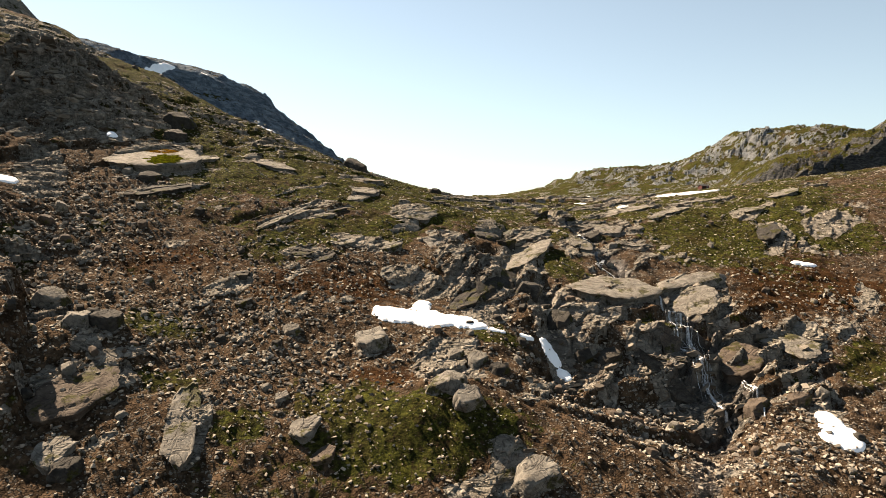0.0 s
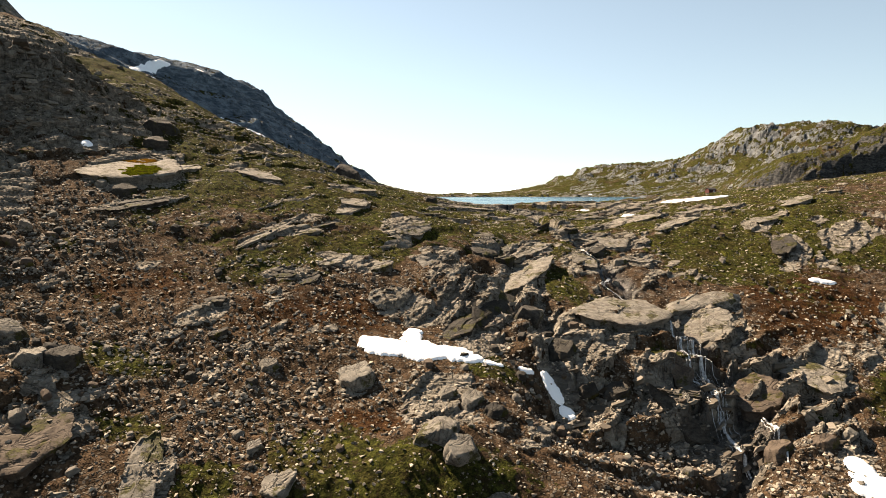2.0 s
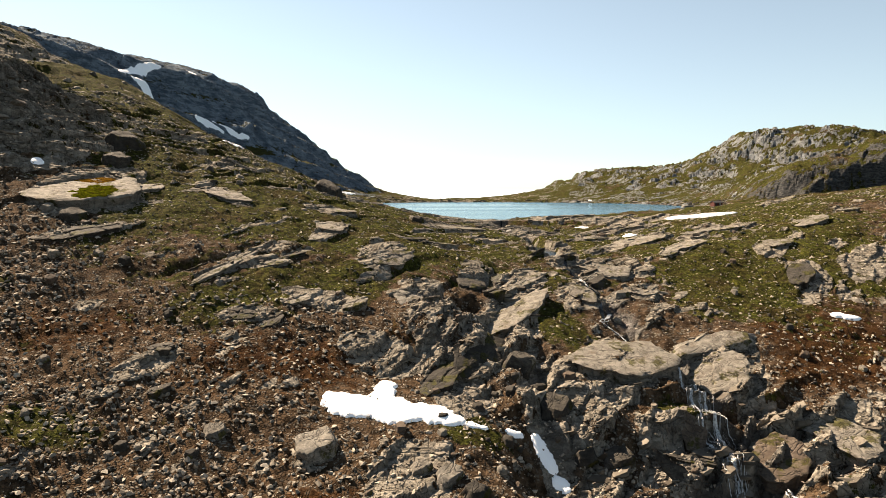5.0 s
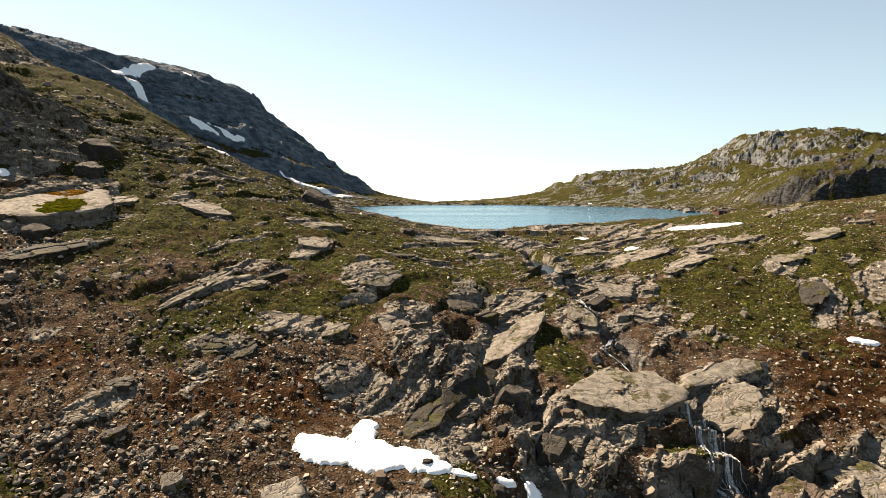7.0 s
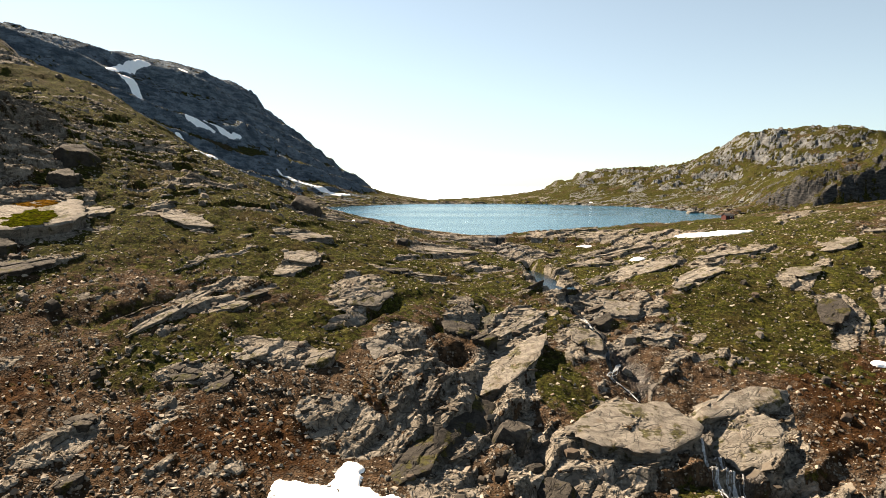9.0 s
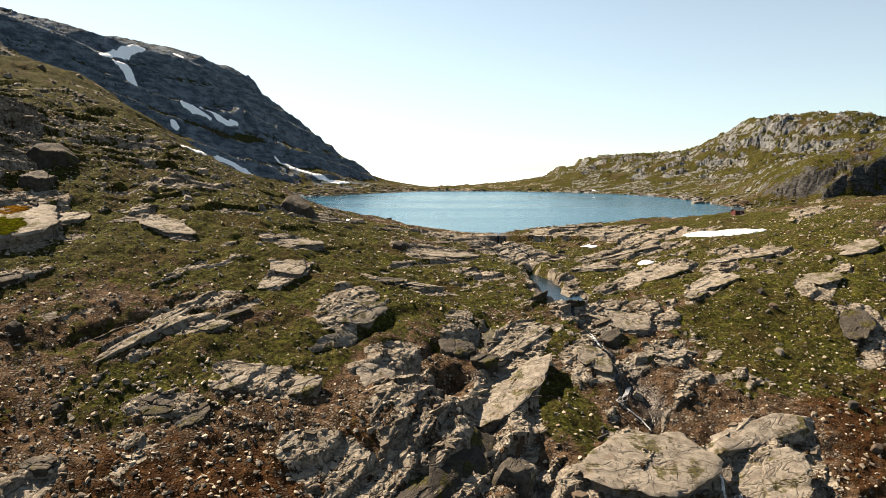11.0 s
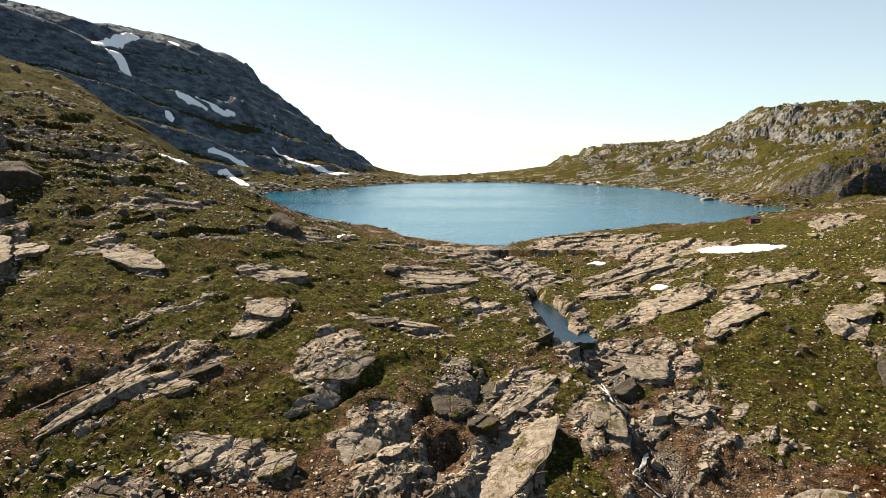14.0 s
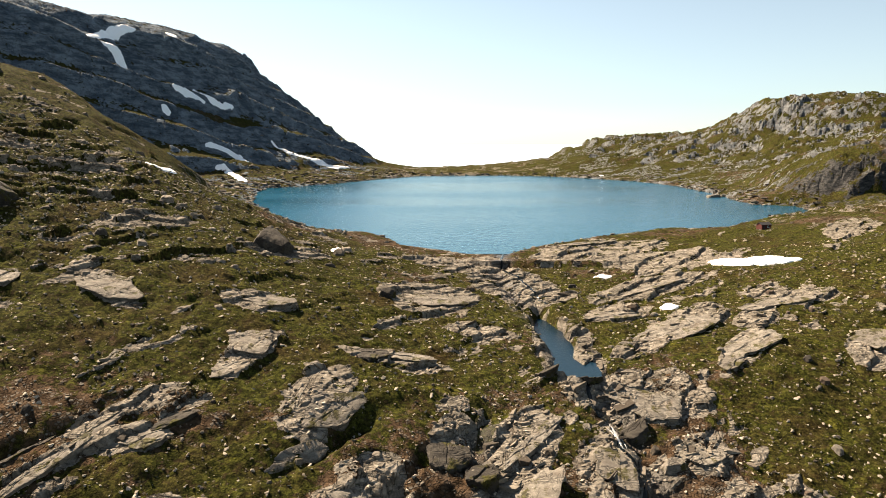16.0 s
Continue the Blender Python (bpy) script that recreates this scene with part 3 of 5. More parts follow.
    rust = zone(x, y, [(98, 184, 30, 18, 0, 1.0), (86, 172, 20, 12, 0, 0.7), (-20, 158, 30, 12, 10, 0.65), (-60, 158, 20, 12, 0, 0.55), (-9, 124, 16, 6, 0, 0.6), (-66, 192, 16, 8, 0, 0.6), (105, 200, 20, 12, 0, 0.6)]) + 0.35 * patch2 + 0.25 * patch
    rock = np.maximum(near * (0.4 * np.exp(-(sd / 7.0) ** 2) + bare * 0.95), far * (0.05 + 0.5 * fbare + 0.45 * np.exp(-(sd / 6.0) ** 2)))
    # wet along the brook; the zones in gorge and gully are painted shade
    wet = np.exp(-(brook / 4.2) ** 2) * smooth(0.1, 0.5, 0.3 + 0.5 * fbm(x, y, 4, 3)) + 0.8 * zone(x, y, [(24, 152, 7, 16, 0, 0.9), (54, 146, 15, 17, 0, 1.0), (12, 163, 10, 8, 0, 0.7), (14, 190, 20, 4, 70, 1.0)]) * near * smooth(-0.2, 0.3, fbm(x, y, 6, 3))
    return z, moss, rock, rust, np.clip(wet, 0, 1)


def sheet_mesh(name, x, y, z, cover, material):
    """A mesh from a grid of places, with its cover layers; bare rock has sharp faces."""
    rows, cols = x.shape
    mesh = bpy.data.meshes.new(name)
    k = np.arange(rows * cols).reshape(rows, cols)
    quads = np.stack([k[:-1, :-1], k[:-1, 1:], k[1:, 1:], k[1:, :-1]], -1).reshape(-1, 4)
    mesh.vertices.add(rows * cols)
    mesh.vertices.foreach_set("co", np.stack([x, y, z], -1).astype(np.float32).ravel())
    mesh.loops.add(quads.size)
    mesh.loops.foreach_set("vertex_index", quads.astype(np.int32).ravel())
    mesh.polygons.add(len(quads))
    mesh.polygons.foreach_set("loop_start", (4 * np.arange(len(quads))).astype(np.int32))
    mesh.polygons.foreach_set("use_smooth", np.ones(len(quads), bool) if cover is None else cover[1][:-1, :-1].ravel() < 0.6)
    mesh.update(calc_edges=True)
    if cover is not None:
        layer = mesh.attributes.new("cover", "FLOAT_COLOR", "POINT")
        layer.data.foreach_set("color", np.stack(cover, -1).astype(np.float32).ravel())
    mesh.materials.append(material)
    return mesh


# ---- ground: one sheet, finest on the slope under the camera's way ----
def sheet_grid():
    ys = np.concatenate([np.linspace(-1500, -100, 12), np.linspace(-60, 84, 30), np.linspace(86, 310, 560), 311.5 * np.exp(np.linspace(0, math.log(1150 / 311.5), 330)), 1165 * np.exp(np.linspace(0, math.log(4800 / 1165), 30))])
    us = np.concatenate([-np.exp(np.linspace(math.log(8), math.log(0.68), 30)), np.linspace(-0.67, 0.67, 840), np.exp(np.linspace(math.log(0.68), math.log(8), 30))])
    u, y = np.meshgrid(us, ys)
    return u * np.sqrt((y + 60) ** 2 + 150 ** 2), y


gx, gy = sheet_grid()
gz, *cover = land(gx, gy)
# bare rock on the steep far faces
fall = np.hypot(np.gradient(gz, axis=1) / np.gradient(gx, axis=1), (gz - np.roll(gz, 1, 0)) / (gy - np.roll(gy, 1, 0) + 1e-9))
cover[1] = np.maximum(cover[1], smooth(340, 420, gy) * np.where(gx > 60, smooth(0.8, 1.3, fall), smooth(0.7, 1.0, fall)))
cover[1] = np.maximum(cover[1], 0.75 * smooth(120, 150, gz) * smooth(-60, -120, gx))
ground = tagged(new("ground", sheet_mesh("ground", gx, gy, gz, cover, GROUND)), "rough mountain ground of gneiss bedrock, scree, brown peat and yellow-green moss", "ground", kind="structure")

# ---- lake ----
lx, ly = np.meshgrid(np.linspace(-175, 250, 60), np.linspace(334.5, 1000, 90))
lake = tagged(new("water_lake", sheet_mesh("lake", lx, ly, 0 * lx, None, LAKE_WATER)), "turquoise blue mountain lake with small ripples", "lake", kind="structure")

# ---- rocks ----
def part(name, bm, material, parent, label=""):
    mesh = bpy.data.meshes.new(name)
    bm.to_mesh(mesh)
    bm.free()
    mesh.materials.append(material)
    ob = new(name, mesh)
    ob.parent = parent
    return tagged(ob, label)


def cube_ball(n):
    """Directions on a ball, from the six faces of a cube cut n by n, and its quads."""
    t = np.tan(np.linspace(-1, 1, n + 1) * math.pi / 4)
    a, b = np.meshgrid(t, t)
    one = np.ones_like(a)
    places, quads, base = [], [], 0
    k = np.arange((n + 1) ** 2).reshape(n + 1, n + 1)
    for p in ((one, a, b), (-one, -a, b), (-a, one, b), (a, -one, b), (a, b, one), (a, -b, -one)):
        places.append(np.stack(p, -1).reshape(-1, 3))
        quads.append(np.stack([k[:-1, :-1], k[:-1, 1:], k[1:, 1:], k[1:, :-1]], -1).reshape(-1, 4) + base)
        base += (n + 1) ** 2
    v = np.concatenate(places)
    keys, back = np.unique(np.round(v, 5), axis=0, return_inverse=True)
    return keys / np.linalg.norm(keys, axis=1, keepdims=True), back.reshape(-1)[np.concatenate(quads)]


BALLS = {n: cube_ball(n) for n in (7, 14, 20)}


def rock_mesh(length, width, height, seed, n, cuts=15, flat=0.7):
    """A block split along its layers: a ball cut by planes, roughened, with a flatter top."""
    rs = np.random.RandomState(seed)
    d, quads = BALLS[n]
    planes = rs.normal(size=(cuts, 3)) * (1, 1, 0.55)
    planes = np.concatenate([planes, [(0.1 * rs.normal(), 0.1 * rs.normal(), 1)], [(1, 0.25 * rs.normal(), 0.2), (-1, 0.25 * rs.normal(), 0.2), (0.25 * rs.normal(), 1, 0.2), (0.25 * rs.normal(), -1, 0.2)]])
    planes /= np.linalg.norm(planes, axis=1, keepdims=True)
    reach = np.concatenate([rs.uniform(0.74, 1.0, cuts), [flat], rs.uniform(0.68, 0.85, 4)])
    facing = d @ planes.T
    r = np.min(np.where(facing > 0.05, reach / np.maximum(facing, 0.05), 9), axis=1)
    turn = np.arctan2(d[:, 1], d[:, 0])
    r = np.minimum(r, 1.25) * (1 + 0.16 * fbm(2.2 * np.cos(turn) + seed, 2.2 * np.sin(turn), 1.0, 3) * (1 - d[:, 2] ** 2))
    v = d * r[:, None] * (length / 1.6, width / 1.6, height / 1.4)
    big = max(length, width)
    q = v + seed % 97
    rough = fbm(q[:, 0] + 0.7 * q[:, 2], q[:, 1] - 0.6 * q[:, 2], 0.45 * big, 4, 0.6)
    v = v + d * (rough * 0.055 * min(length, width))[:, None]
    mesh = bpy.data.meshes.new("rock")
    mesh.from_pydata(v.tolist(), [], quads.tolist())
    mesh.polygons.foreach_set("use_smooth", np.ones(len(mesh.polygons), bool))
    mesh.set_sharp_from_angle(angle=radians(22))
    return mesh


LOW_EDGE = np.array((0.80, -0.60))      # towards this side the slabs stand out of the slope


def slab_mesh(x, y, length, width, height, yaw, seed):
    """A slab of bedrock let into the slope: an angular outline, a flat cracked top flush on its upper side, and a steep undercut edge on its lower side."""
    rs = np.random.RandomState(seed)
    sectors, rings = 72, 15
    turn = np.arange(sectors) * 2 * math.pi / sectors
    r = np.full(sectors, 1.15)
    for k in range(8):
        a = k * 2 * math.pi / 8 + rs.uniform(-0.33, 0.33)
        c = np.cos(turn - a)
        r = np.minimum(r, np.where(c > 0.1, rs.uniform(0.76, 1.02) / np.maximum(c, 0.1), 9))
    r = r * (1 + 0.22 * fbm(1.5 * np.cos(turn) - seed, 1.5 * np.sin(turn), 1.0, 3) + 0.10 * fbm(3 * np.cos(turn) + seed, 3 * np.sin(turn), 1.0, 4, 0.6))
    ca, sa = math.cos(radians(yaw)), math.sin(radians(yaw))
    ring = np.concatenate([np.linspace(0.04, 0.95, rings - 1), [1.0]])
    u, v = ring[:, None] * r * np.cos(turn) * length / 2, ring[:, None] * r * np.sin(turn) * width / 2
    dx, dy = u * ca - v * sa, u * sa + v * ca
    px, py = dx[::3, ::6].ravel(), dy[::3, ::6].ravel()
    ground_z = land(x + px, y + py)[0]
    fit_to = np.stack([np.ones_like(px), px, py], -1)
    base, gx_, gy_ = np.linalg.lstsq(fit_to, ground_z, rcond=None)[0]
    lean = (dx * LOW_EDGE[0] + dy * LOW_EDGE[1])
    lean = lean / np.abs(lean).max()
    warp = 0.35 * fbm(dx + seed, dy, 4.0, 3)
    value, gap, bu, bv = tilted(0.55 * (u + warp) + seed, v + warp, max(2.2, 0.42 * width))
    top = gx_ * dx + gy_ * dy + height * (0.02 + 0.42 * (1 + lean)) * (1 - 0.10 * ring[:, None] ** 4)
    top = top + 0.30 * (value - 0.5) * min(1.5, height) - 0.05 * bv - 0.16 * (1 - smooth(0.01, 0.07, gap)) + 0.16 * fbm(dx - seed, dy, 2.2, 5, 0.6)
    top[-1] -= 0.10 * height * rs.rand(sectors)
    foot = gx_ * dx[-1] + gy_ * dy[-1]
    tall = np.maximum(top[-1] - foot, 0.1)
    shells = [(dx[k], dy[k], top[k]) for k in range(rings)]
    for shrink, down in ((0.985, 0.35), (0.93, 0.7), (0.90, 1.0)):
        shrink = shrink - 0.05 * rs.rand(sectors)
        shells.append((dx[-1] * shrink, dy[-1] * shrink, top[-1] - down * tall - (0.4 + 0.5 * height if down == 1.0 else 0.0)))
    v3 = np.concatenate([np.stack(k, -1) for k in shells])
    k = np.arange(len(v3)).reshape(-1, sectors)
    nxt = np.roll(k, -1, 1)
    quads = np.stack([k[:-1], k[1:], nxt[1:], nxt[:-1]], -1).reshape(-1, 4)
    mesh = bpy.data.meshes.new("slab")
    mesh.from_pydata(v3.tolist(), [], quads.tolist() + [k[0].tolist()])
    mesh.polygons.foreach_set("use_smooth", np.ones(len(mesh.polygons), bool))
    mesh.set_sharp_from_angle(angle=radians(24))
    return mesh, base


def height_at(x, y):
    return float(land(np.array([float(x)]), np.array([float(y)]))[0][0])


def rest(x, y, yaw, reach, sink):
    """Pose of a rock that lies on the slope at x, y."""
    s = max(1.0, 0.4 * reach)
    h = land(np.array([x, x - s, x + s, x, x]), np.array([y, y, y, y - s, y + s]))[0]
    up = Vector((-(h[2] - h[1]) / (2 * s), -(h[4] - h[3]) / (2 * s), 1)).normalized()
    up = (up * 0.8 + Vector((0, 0, 0.2))).normalized()
    ahead = Vector((math.cos(radians(yaw)), math.sin(radians(yaw)), 0))
    side = up.cross(ahead).normalized()
    ahead = side.cross(up)
    m = Matrix((ahead, side, up)).transposed().to_4x4()
    m.translation = Vector((x, y, 0.5 * h[0] + 0.125 * sum(h[1:]))) - up * sink
    return m


ROCKS_MADE = []


def rock(kind, x, y, length, width, height, yaw, material, label):
    seed = 11 + 37 * len(ROCKS_MADE)
    big = max(length, width)
    if kind == "boulder":
        mesh = rock_mesh(length, width, height, seed, 20 if big > 8 else 14, 15, 0.8)
        where = rest(x, y, yaw, big, 0.12 * height)
    else:
        mesh, base = slab_mesh(x, y, length, width, 0.58 * max(1.2, height), yaw, seed)
        where = Matrix.Translation((x, y, base))
    mesh.materials.append(material)
    ob = tagged(new(kind, mesh), label, "rock")
    ob.matrix_world = where
    ROCKS_MADE.append((x, y, 0.5 * big))
    return ob


def moss_material(name, dark, pale):
    m = Nodes(name, 0.95, 0.0)
    tuft = m.noise(0.8, 7, 0.75)
    col = m.mix(m.ramp(tuft, 0.38, 0.64), dark, pale)
    col = m.mix(m.ramp(m.noise(2.2, 5, 0.7), 0.54, 0.66, 0, 0.7), col, (0.022, 0.014, 0.004))
    return m.done(col, m.bump(tuft, 1.0, 0.3))


GREEN_MOSS = moss_material("green_moss", (0.007, 0.009, 0.001), (0.050, 0.054, 0.0035))
RUSTY_MOSS = moss_material("rusty_moss", (0.022, 0.011, 0.002), (0.115, 0.058, 0.008))


def grown(slab, u, v, ru, rv, material, label):
    """A cushion of moss on a slab, round the place u, v (-1 to 1 across its breadth and depth): a skin raised from the slab's top."""
    co = np.array([k.co for k in slab.data.vertices])
    half = np.abs(co[:, :2]).max(axis=0)
    f = 1 - np.hypot((co[:, 0] / half[0] - u) / ru, (co[:, 1] / half[1] - v) / rv) + 0.6 * fbm(co[:, 0] + slab.location.x, co[:, 1], 3.0, 4, 0.6)
    top = np.arange(len(co)) < 72 * 14
    faces = [list(p.vertices) for p in slab.data.polygons if len(p.vertices) == 4 and all(top[k] and f[k] > -0.12 for k in p.vertices)]
    if not faces:
        return
    used = sorted({k for q in faces for k in q})
    back = {k: i for i, k in enumerate(used)}
    mesh = bpy.data.meshes.new("moss")
    mesh.from_pydata([(co[k, 0], co[k, 1], co[k, 2] + 0.02 + 0.22 * float(np.sqrt(np.clip(f[k], 0, 1))) - 0.2 * float(f[k] < 0)) for k in used], [], [[back[k] for k in q] for q in faces])
    mesh.polygons.foreach_set("use_smooth", np.ones(len(mesh.polygons), bool))
    mesh.materials.append(material)
    ob = tagged(new("moss", mesh), label)
    ob.parent = slab


# ---- single rocks, from the near rubble up to the lake ----
big_slab = rock('rock_slab', -83.2, 209.8, 30.0, 20.8, 6.2, 53, PALE_ROCK, 'broad pale flat slab with moss on its back')
grown(big_slab, -0.35, 0.62, 0.42, 0.35, RUSTY_MOSS, 'orange-brown moss')
grown(big_slab, 0.15, -0.25, 0.36, 0.45, GREEN_MOSS, 'green moss')
rock('rock_ledge', -77.0, 188.1, 19.6, 7.5, 2.6, 37, DARK_ROCK, 'low dark ledge over brown scree')
rock('boulder', -81.6, 195.9, 5.6, 4.7, 3.7, 61, DARK_ROCK, 'rounded dark boulder on a ledge')
rock('boulder', -88.1, 233.0, 7.5, 6.4, 5.0, 73, DARK_ROCK, 'grey boulder on the mossy slope')
rock('boulder', -76.2, 135.7, 6.4, 5.5, 4.3, 65, PALE_ROCK, 'squared pale boulder in the scree')
rock('boulder', -66.6, 127.3, 5.7, 4.8, 3.8, 81, PALE_ROCK, 'squared grey boulder in the scree')
rock('boulder', -62.5, 129.0, 6.8, 5.8, 4.4, 74, DARK_ROCK, 'broken grey boulder in the scree')
rock('rock_slab', -61.0, 112.3, 16.0, 11.8, 3.5, 65, BROWN_ROCK, 'wide reddish-brown slab with a deep shadow under it')
rock('rock_slab', -41.6, 109.9, 17.0, 5.8, 2.0, -83, PALE_ROCK, 'long upright slab of pale cracked rock')
rock('boulder', -55.4, 100.2, 4.7, 4.0, 3.0, 33, DARK_ROCK, 'dark boulder among rubble')
rock('rock_slab', -58.4, 102.2, 6.3, 5.3, 3.7, 50, PALE_ROCK, 'narrow pale slab among rubble')
rock('boulder', -14.0, 135.9, 6.6, 5.7, 4.0, 26, PALE_ROCK, 'cracked pale boulder below the snow')
rock('boulder', 1.2, 117.8, 7.0, 6.0, 4.2, -108, PALE_ROCK, 'long pale block on a mossy knob')
rock('boulder', 4.3, 114.5, 5.4, 4.6, 3.5, 31, PALE_ROCK, 'squared pale block on a mossy knob')
rock('boulder', 6.4, 130.9, 4.7, 4.0, 3.0, 48, PALE_ROCK, 'pale block on a mossy knob')
rock('boulder', 2.4, 132.0, 3.1, 2.6, 2.0, 52, PALE_ROCK, 'small pale block on a mossy knob')
rock('rock_slab', 10.7, 106.1, 7.0, 3.4, 1.4, 46, PALE_ROCK, 'pale lichened slab on a mossy knob')
rock('boulder', 14.1, 104.6, 7.4, 6.3, 4.4, 36, PALE_ROCK, 'pale lichened boulder on a mossy knob')
rock('boulder', -30.0, 137.6, 3.5, 3.0, 2.3, 41, PALE_ROCK, 'small pale boulder on brown peat')
rock('boulder', -27.7, 118.7, 2.8, 2.4, 1.8, 40, PALE_ROCK, 'small pale boulder on brown peat')
rock('boulder', 5.6, 144.6, 2.0, 1.5, 1.6, 20, DARK_ROCK, 'dark stone lying in the long snow patch')
rock('rock_slab', -41.6, 144.8, 4.4, 3.7, 2.7, 55, DARK_ROCK, 'cluster of grey rock on peat')
rock('rock_slab', -18.9, 107.3, 4.4, 3.7, 2.6, 32, BROWN_ROCK, 'brown weathered rock among scree')
rock('rock_slab', -22.8, 111.2, 5.5, 4.7, 3.3, 30, PALE_ROCK, 'pale rock among scree')
rock('rock_slab', 41.2, 166.9, 26.6, 16.5, 4.6, 34, PALE_ROCK, 'huge cracked slab beside the brook')
rock('rock_slab', 60.8, 170.2, 12.8, 12.3, 4.3, -19, PALE_ROCK, 'smooth pale slab above the waterfall')
rock('boulder', 64.3, 179.9, 19.9, 6.4, 2.2, 19, PALE_ROCK, 'row of squared pale blocks')
rock('rock_slab', 63.5, 147.7, 11.0, 11.1, 3.9, -44, BROWN_ROCK, 'wall of jointed brown rock beside the waterfall')
rock('boulder', 62.3, 153.2, 4.7, 4.0, 3.0, 36, PALE_ROCK, 'squared pale block on a ledge')
rock('rock_slab', 49.4, 150.5, 6.7, 5.7, 4.0, 28, BROWN_ROCK, 'reddish rock beside the waterfall')
rock('rock_ledge', 46.0, 139.7, 10.9, 3.5, 1.4, -16, DARK_ROCK, 'dark wet ledge of jointed rock')
rock('rock_ledge', 46.6, 144.6, 8.4, 2.7, 1.1, -13, DARK_ROCK, 'dark wet ledge of jointed rock')
rock('boulder', 25.6, 152.1, 6.4, 5.5, 4.2, 54, DARK_ROCK, 'upright grey boulder below the moss')
rock('boulder', 20.2, 162.8, 6.1, 5.2, 3.8, 53, DARK_ROCK, 'grey boulder at the edge of the moss')
rock('boulder', 34.7, 144.2, 5.2, 4.4, 3.2, 17, DARK_ROCK, 'loose grey block in the gorge')
rock('boulder', 29.2, 143.9, 3.9, 3.3, 2.4, 28, DARK_ROCK, 'loose grey block in the gorge')
rock('rock_slab', 77.7, 153.0, 14.0, 11.7, 3.5, -78, PALE_ROCK, 'pale bedrock ramp in rusty heath')
rock('boulder', 60.2, 131.8, 5.3, 4.5, 3.3, 26, BROWN_ROCK, 'brown block under the cliff')
rock('boulder', 67.7, 131.6, 4.3, 3.7, 2.7, 38, BROWN_ROCK, 'brown block under the cliff')
rock('boulder', 10.2, 127.9, 4.3, 3.7, 2.7, 61, DARK_ROCK, 'dark split boulder in the gully')
rock('rock_slab', 21.5, 183.0, 24.8, 10.5, 2.9, 58, PALE_ROCK, 'smooth pale whaleback of rock')
rock('rock_slab', 11.8, 194.2, 8.3, 7.1, 5.0, 66, DARK_ROCK, 'dark split rock in the gully')
rock('rock_slab', 17.1, 191.1, 6.4, 5.5, 3.8, 62, DARK_ROCK, 'dark split rock in the gully')
rock('rock_slab', 12.8, 163.9, 17.6, 8.8, 2.7, 60, DARK_ROCK, 'broad dark crag above the snow')
rock('rock_slab', 5.3, 156.4, 13.7, 6.9, 2.4, 61, DARK_ROCK, 'dark crag above the snow')
rock('boulder', 21.0, 163.4, 4.9, 4.2, 3.0, 43, PALE_ROCK, 'pale boulder at the edge of the moss')
rock('boulder', 23.1, 157.1, 3.4, 2.9, 2.2, 45, DARK_ROCK, 'dark boulder in the gully')
rock('rock_slab', -12.8, 174.7, 6.1, 5.2, 3.7, 36, PALE_ROCK, 'rounded pale rock in moss')
rock('rock_slab', -24.4, 173.8, 7.5, 4.5, 1.8, 50, PALE_ROCK, 'lichened rock in moss')
rock('rock_slab', -34.3, 167.7, 6.7, 4.1, 1.7, -17, DARK_ROCK, 'grey rock on peat')
rock('rock_slab', -28.0, 166.2, 5.7, 4.1, 1.6, 46, DARK_ROCK, 'grey rock on peat')
rock('rock_slab', -46.0, 155.6, 5.5, 3.6, 1.4, -13, DARK_ROCK, 'grey rock on peat')
rock('rock_slab', 100.1, 215.6, 14.9, 7.8, 3.5, -110, DARK_ROCK, 'jointed dark outcrop')
rock('rock_slab', 124.5, 259.0, 17.0, 10.5, 3.7, 28, PALE_ROCK, 'pale rock in moss')
rock('rock_slab', 144.9, 273.5, 8.8, 7.2, 2.9, 13, PALE_ROCK, 'pale rock in moss')
rock('rock_slab', -53.7, 223.6, 13.5, 9.2, 2.3, -14, PALE_ROCK, 'pale rock let into the moss')
rock('rock_slab', -24.6, 231.3, 12.8, 6.8, 1.7, 9, PALE_ROCK, 'pale rock let into the moss')
rock('rock_slab', -23.6, 213.4, 7.8, 8.9, 1.9, 43, PALE_ROCK, 'pale cracked rock let into the moss')
rock('rock_slab', -26.7, 205.0, 7.6, 4.1, 1.2, 48, PALE_ROCK, 'pale rock let into the moss')
rock('rock_slab', -31.7, 187.0, 7.0, 5.1, 1.3, 35, PALE_ROCK, 'pale rock let into the moss')
rock('rock_slab', -29.3, 191.4, 8.0, 3.6, 0.9, 48, DARK_ROCK, 'lichened grey rock in thin moss')
rock('rock_slab', -6.3, 199.2, 12.7, 6.9, 1.9, 46, PALE_ROCK, 'pale tilted slab with a dark undercut edge')
rock('rock_ledge', -9.9, 189.2, 11.0, 2.7, 0.8, 40, PALE_ROCK, 'pale rib of rock with a dark undercut edge')
rock('rock_slab', -1.3, 182.3, 12.1, 6.4, 1.8, 74, PALE_ROCK, 'broad pale slab on the edge of the gully')
rock('rock_slab', 3.3, 181.1, 14.4, 4.1, 1.4, 82, PALE_ROCK, 'long pale slab on the edge of the gully')
rock('rock_slab', -2.5, 218.0, 8.1, 5.9, 2.0, -9, DARK_ROCK, 'low grey rock in moss')
rock('rock_slab', 5.0, 221.1, 9.9, 5.5, 1.9, 6, PALE_ROCK, 'low pale rock in moss')
rock('boulder', -2.8, 255.2, 4.2, 3.6, 2.7, 75, DARK_ROCK, 'dark boulder on the moss')
rock('rock_ledge', -42.0, 182.3, 21.8, 2.6, 0.8, 59, PALE_ROCK, 'long pale rib of rock')
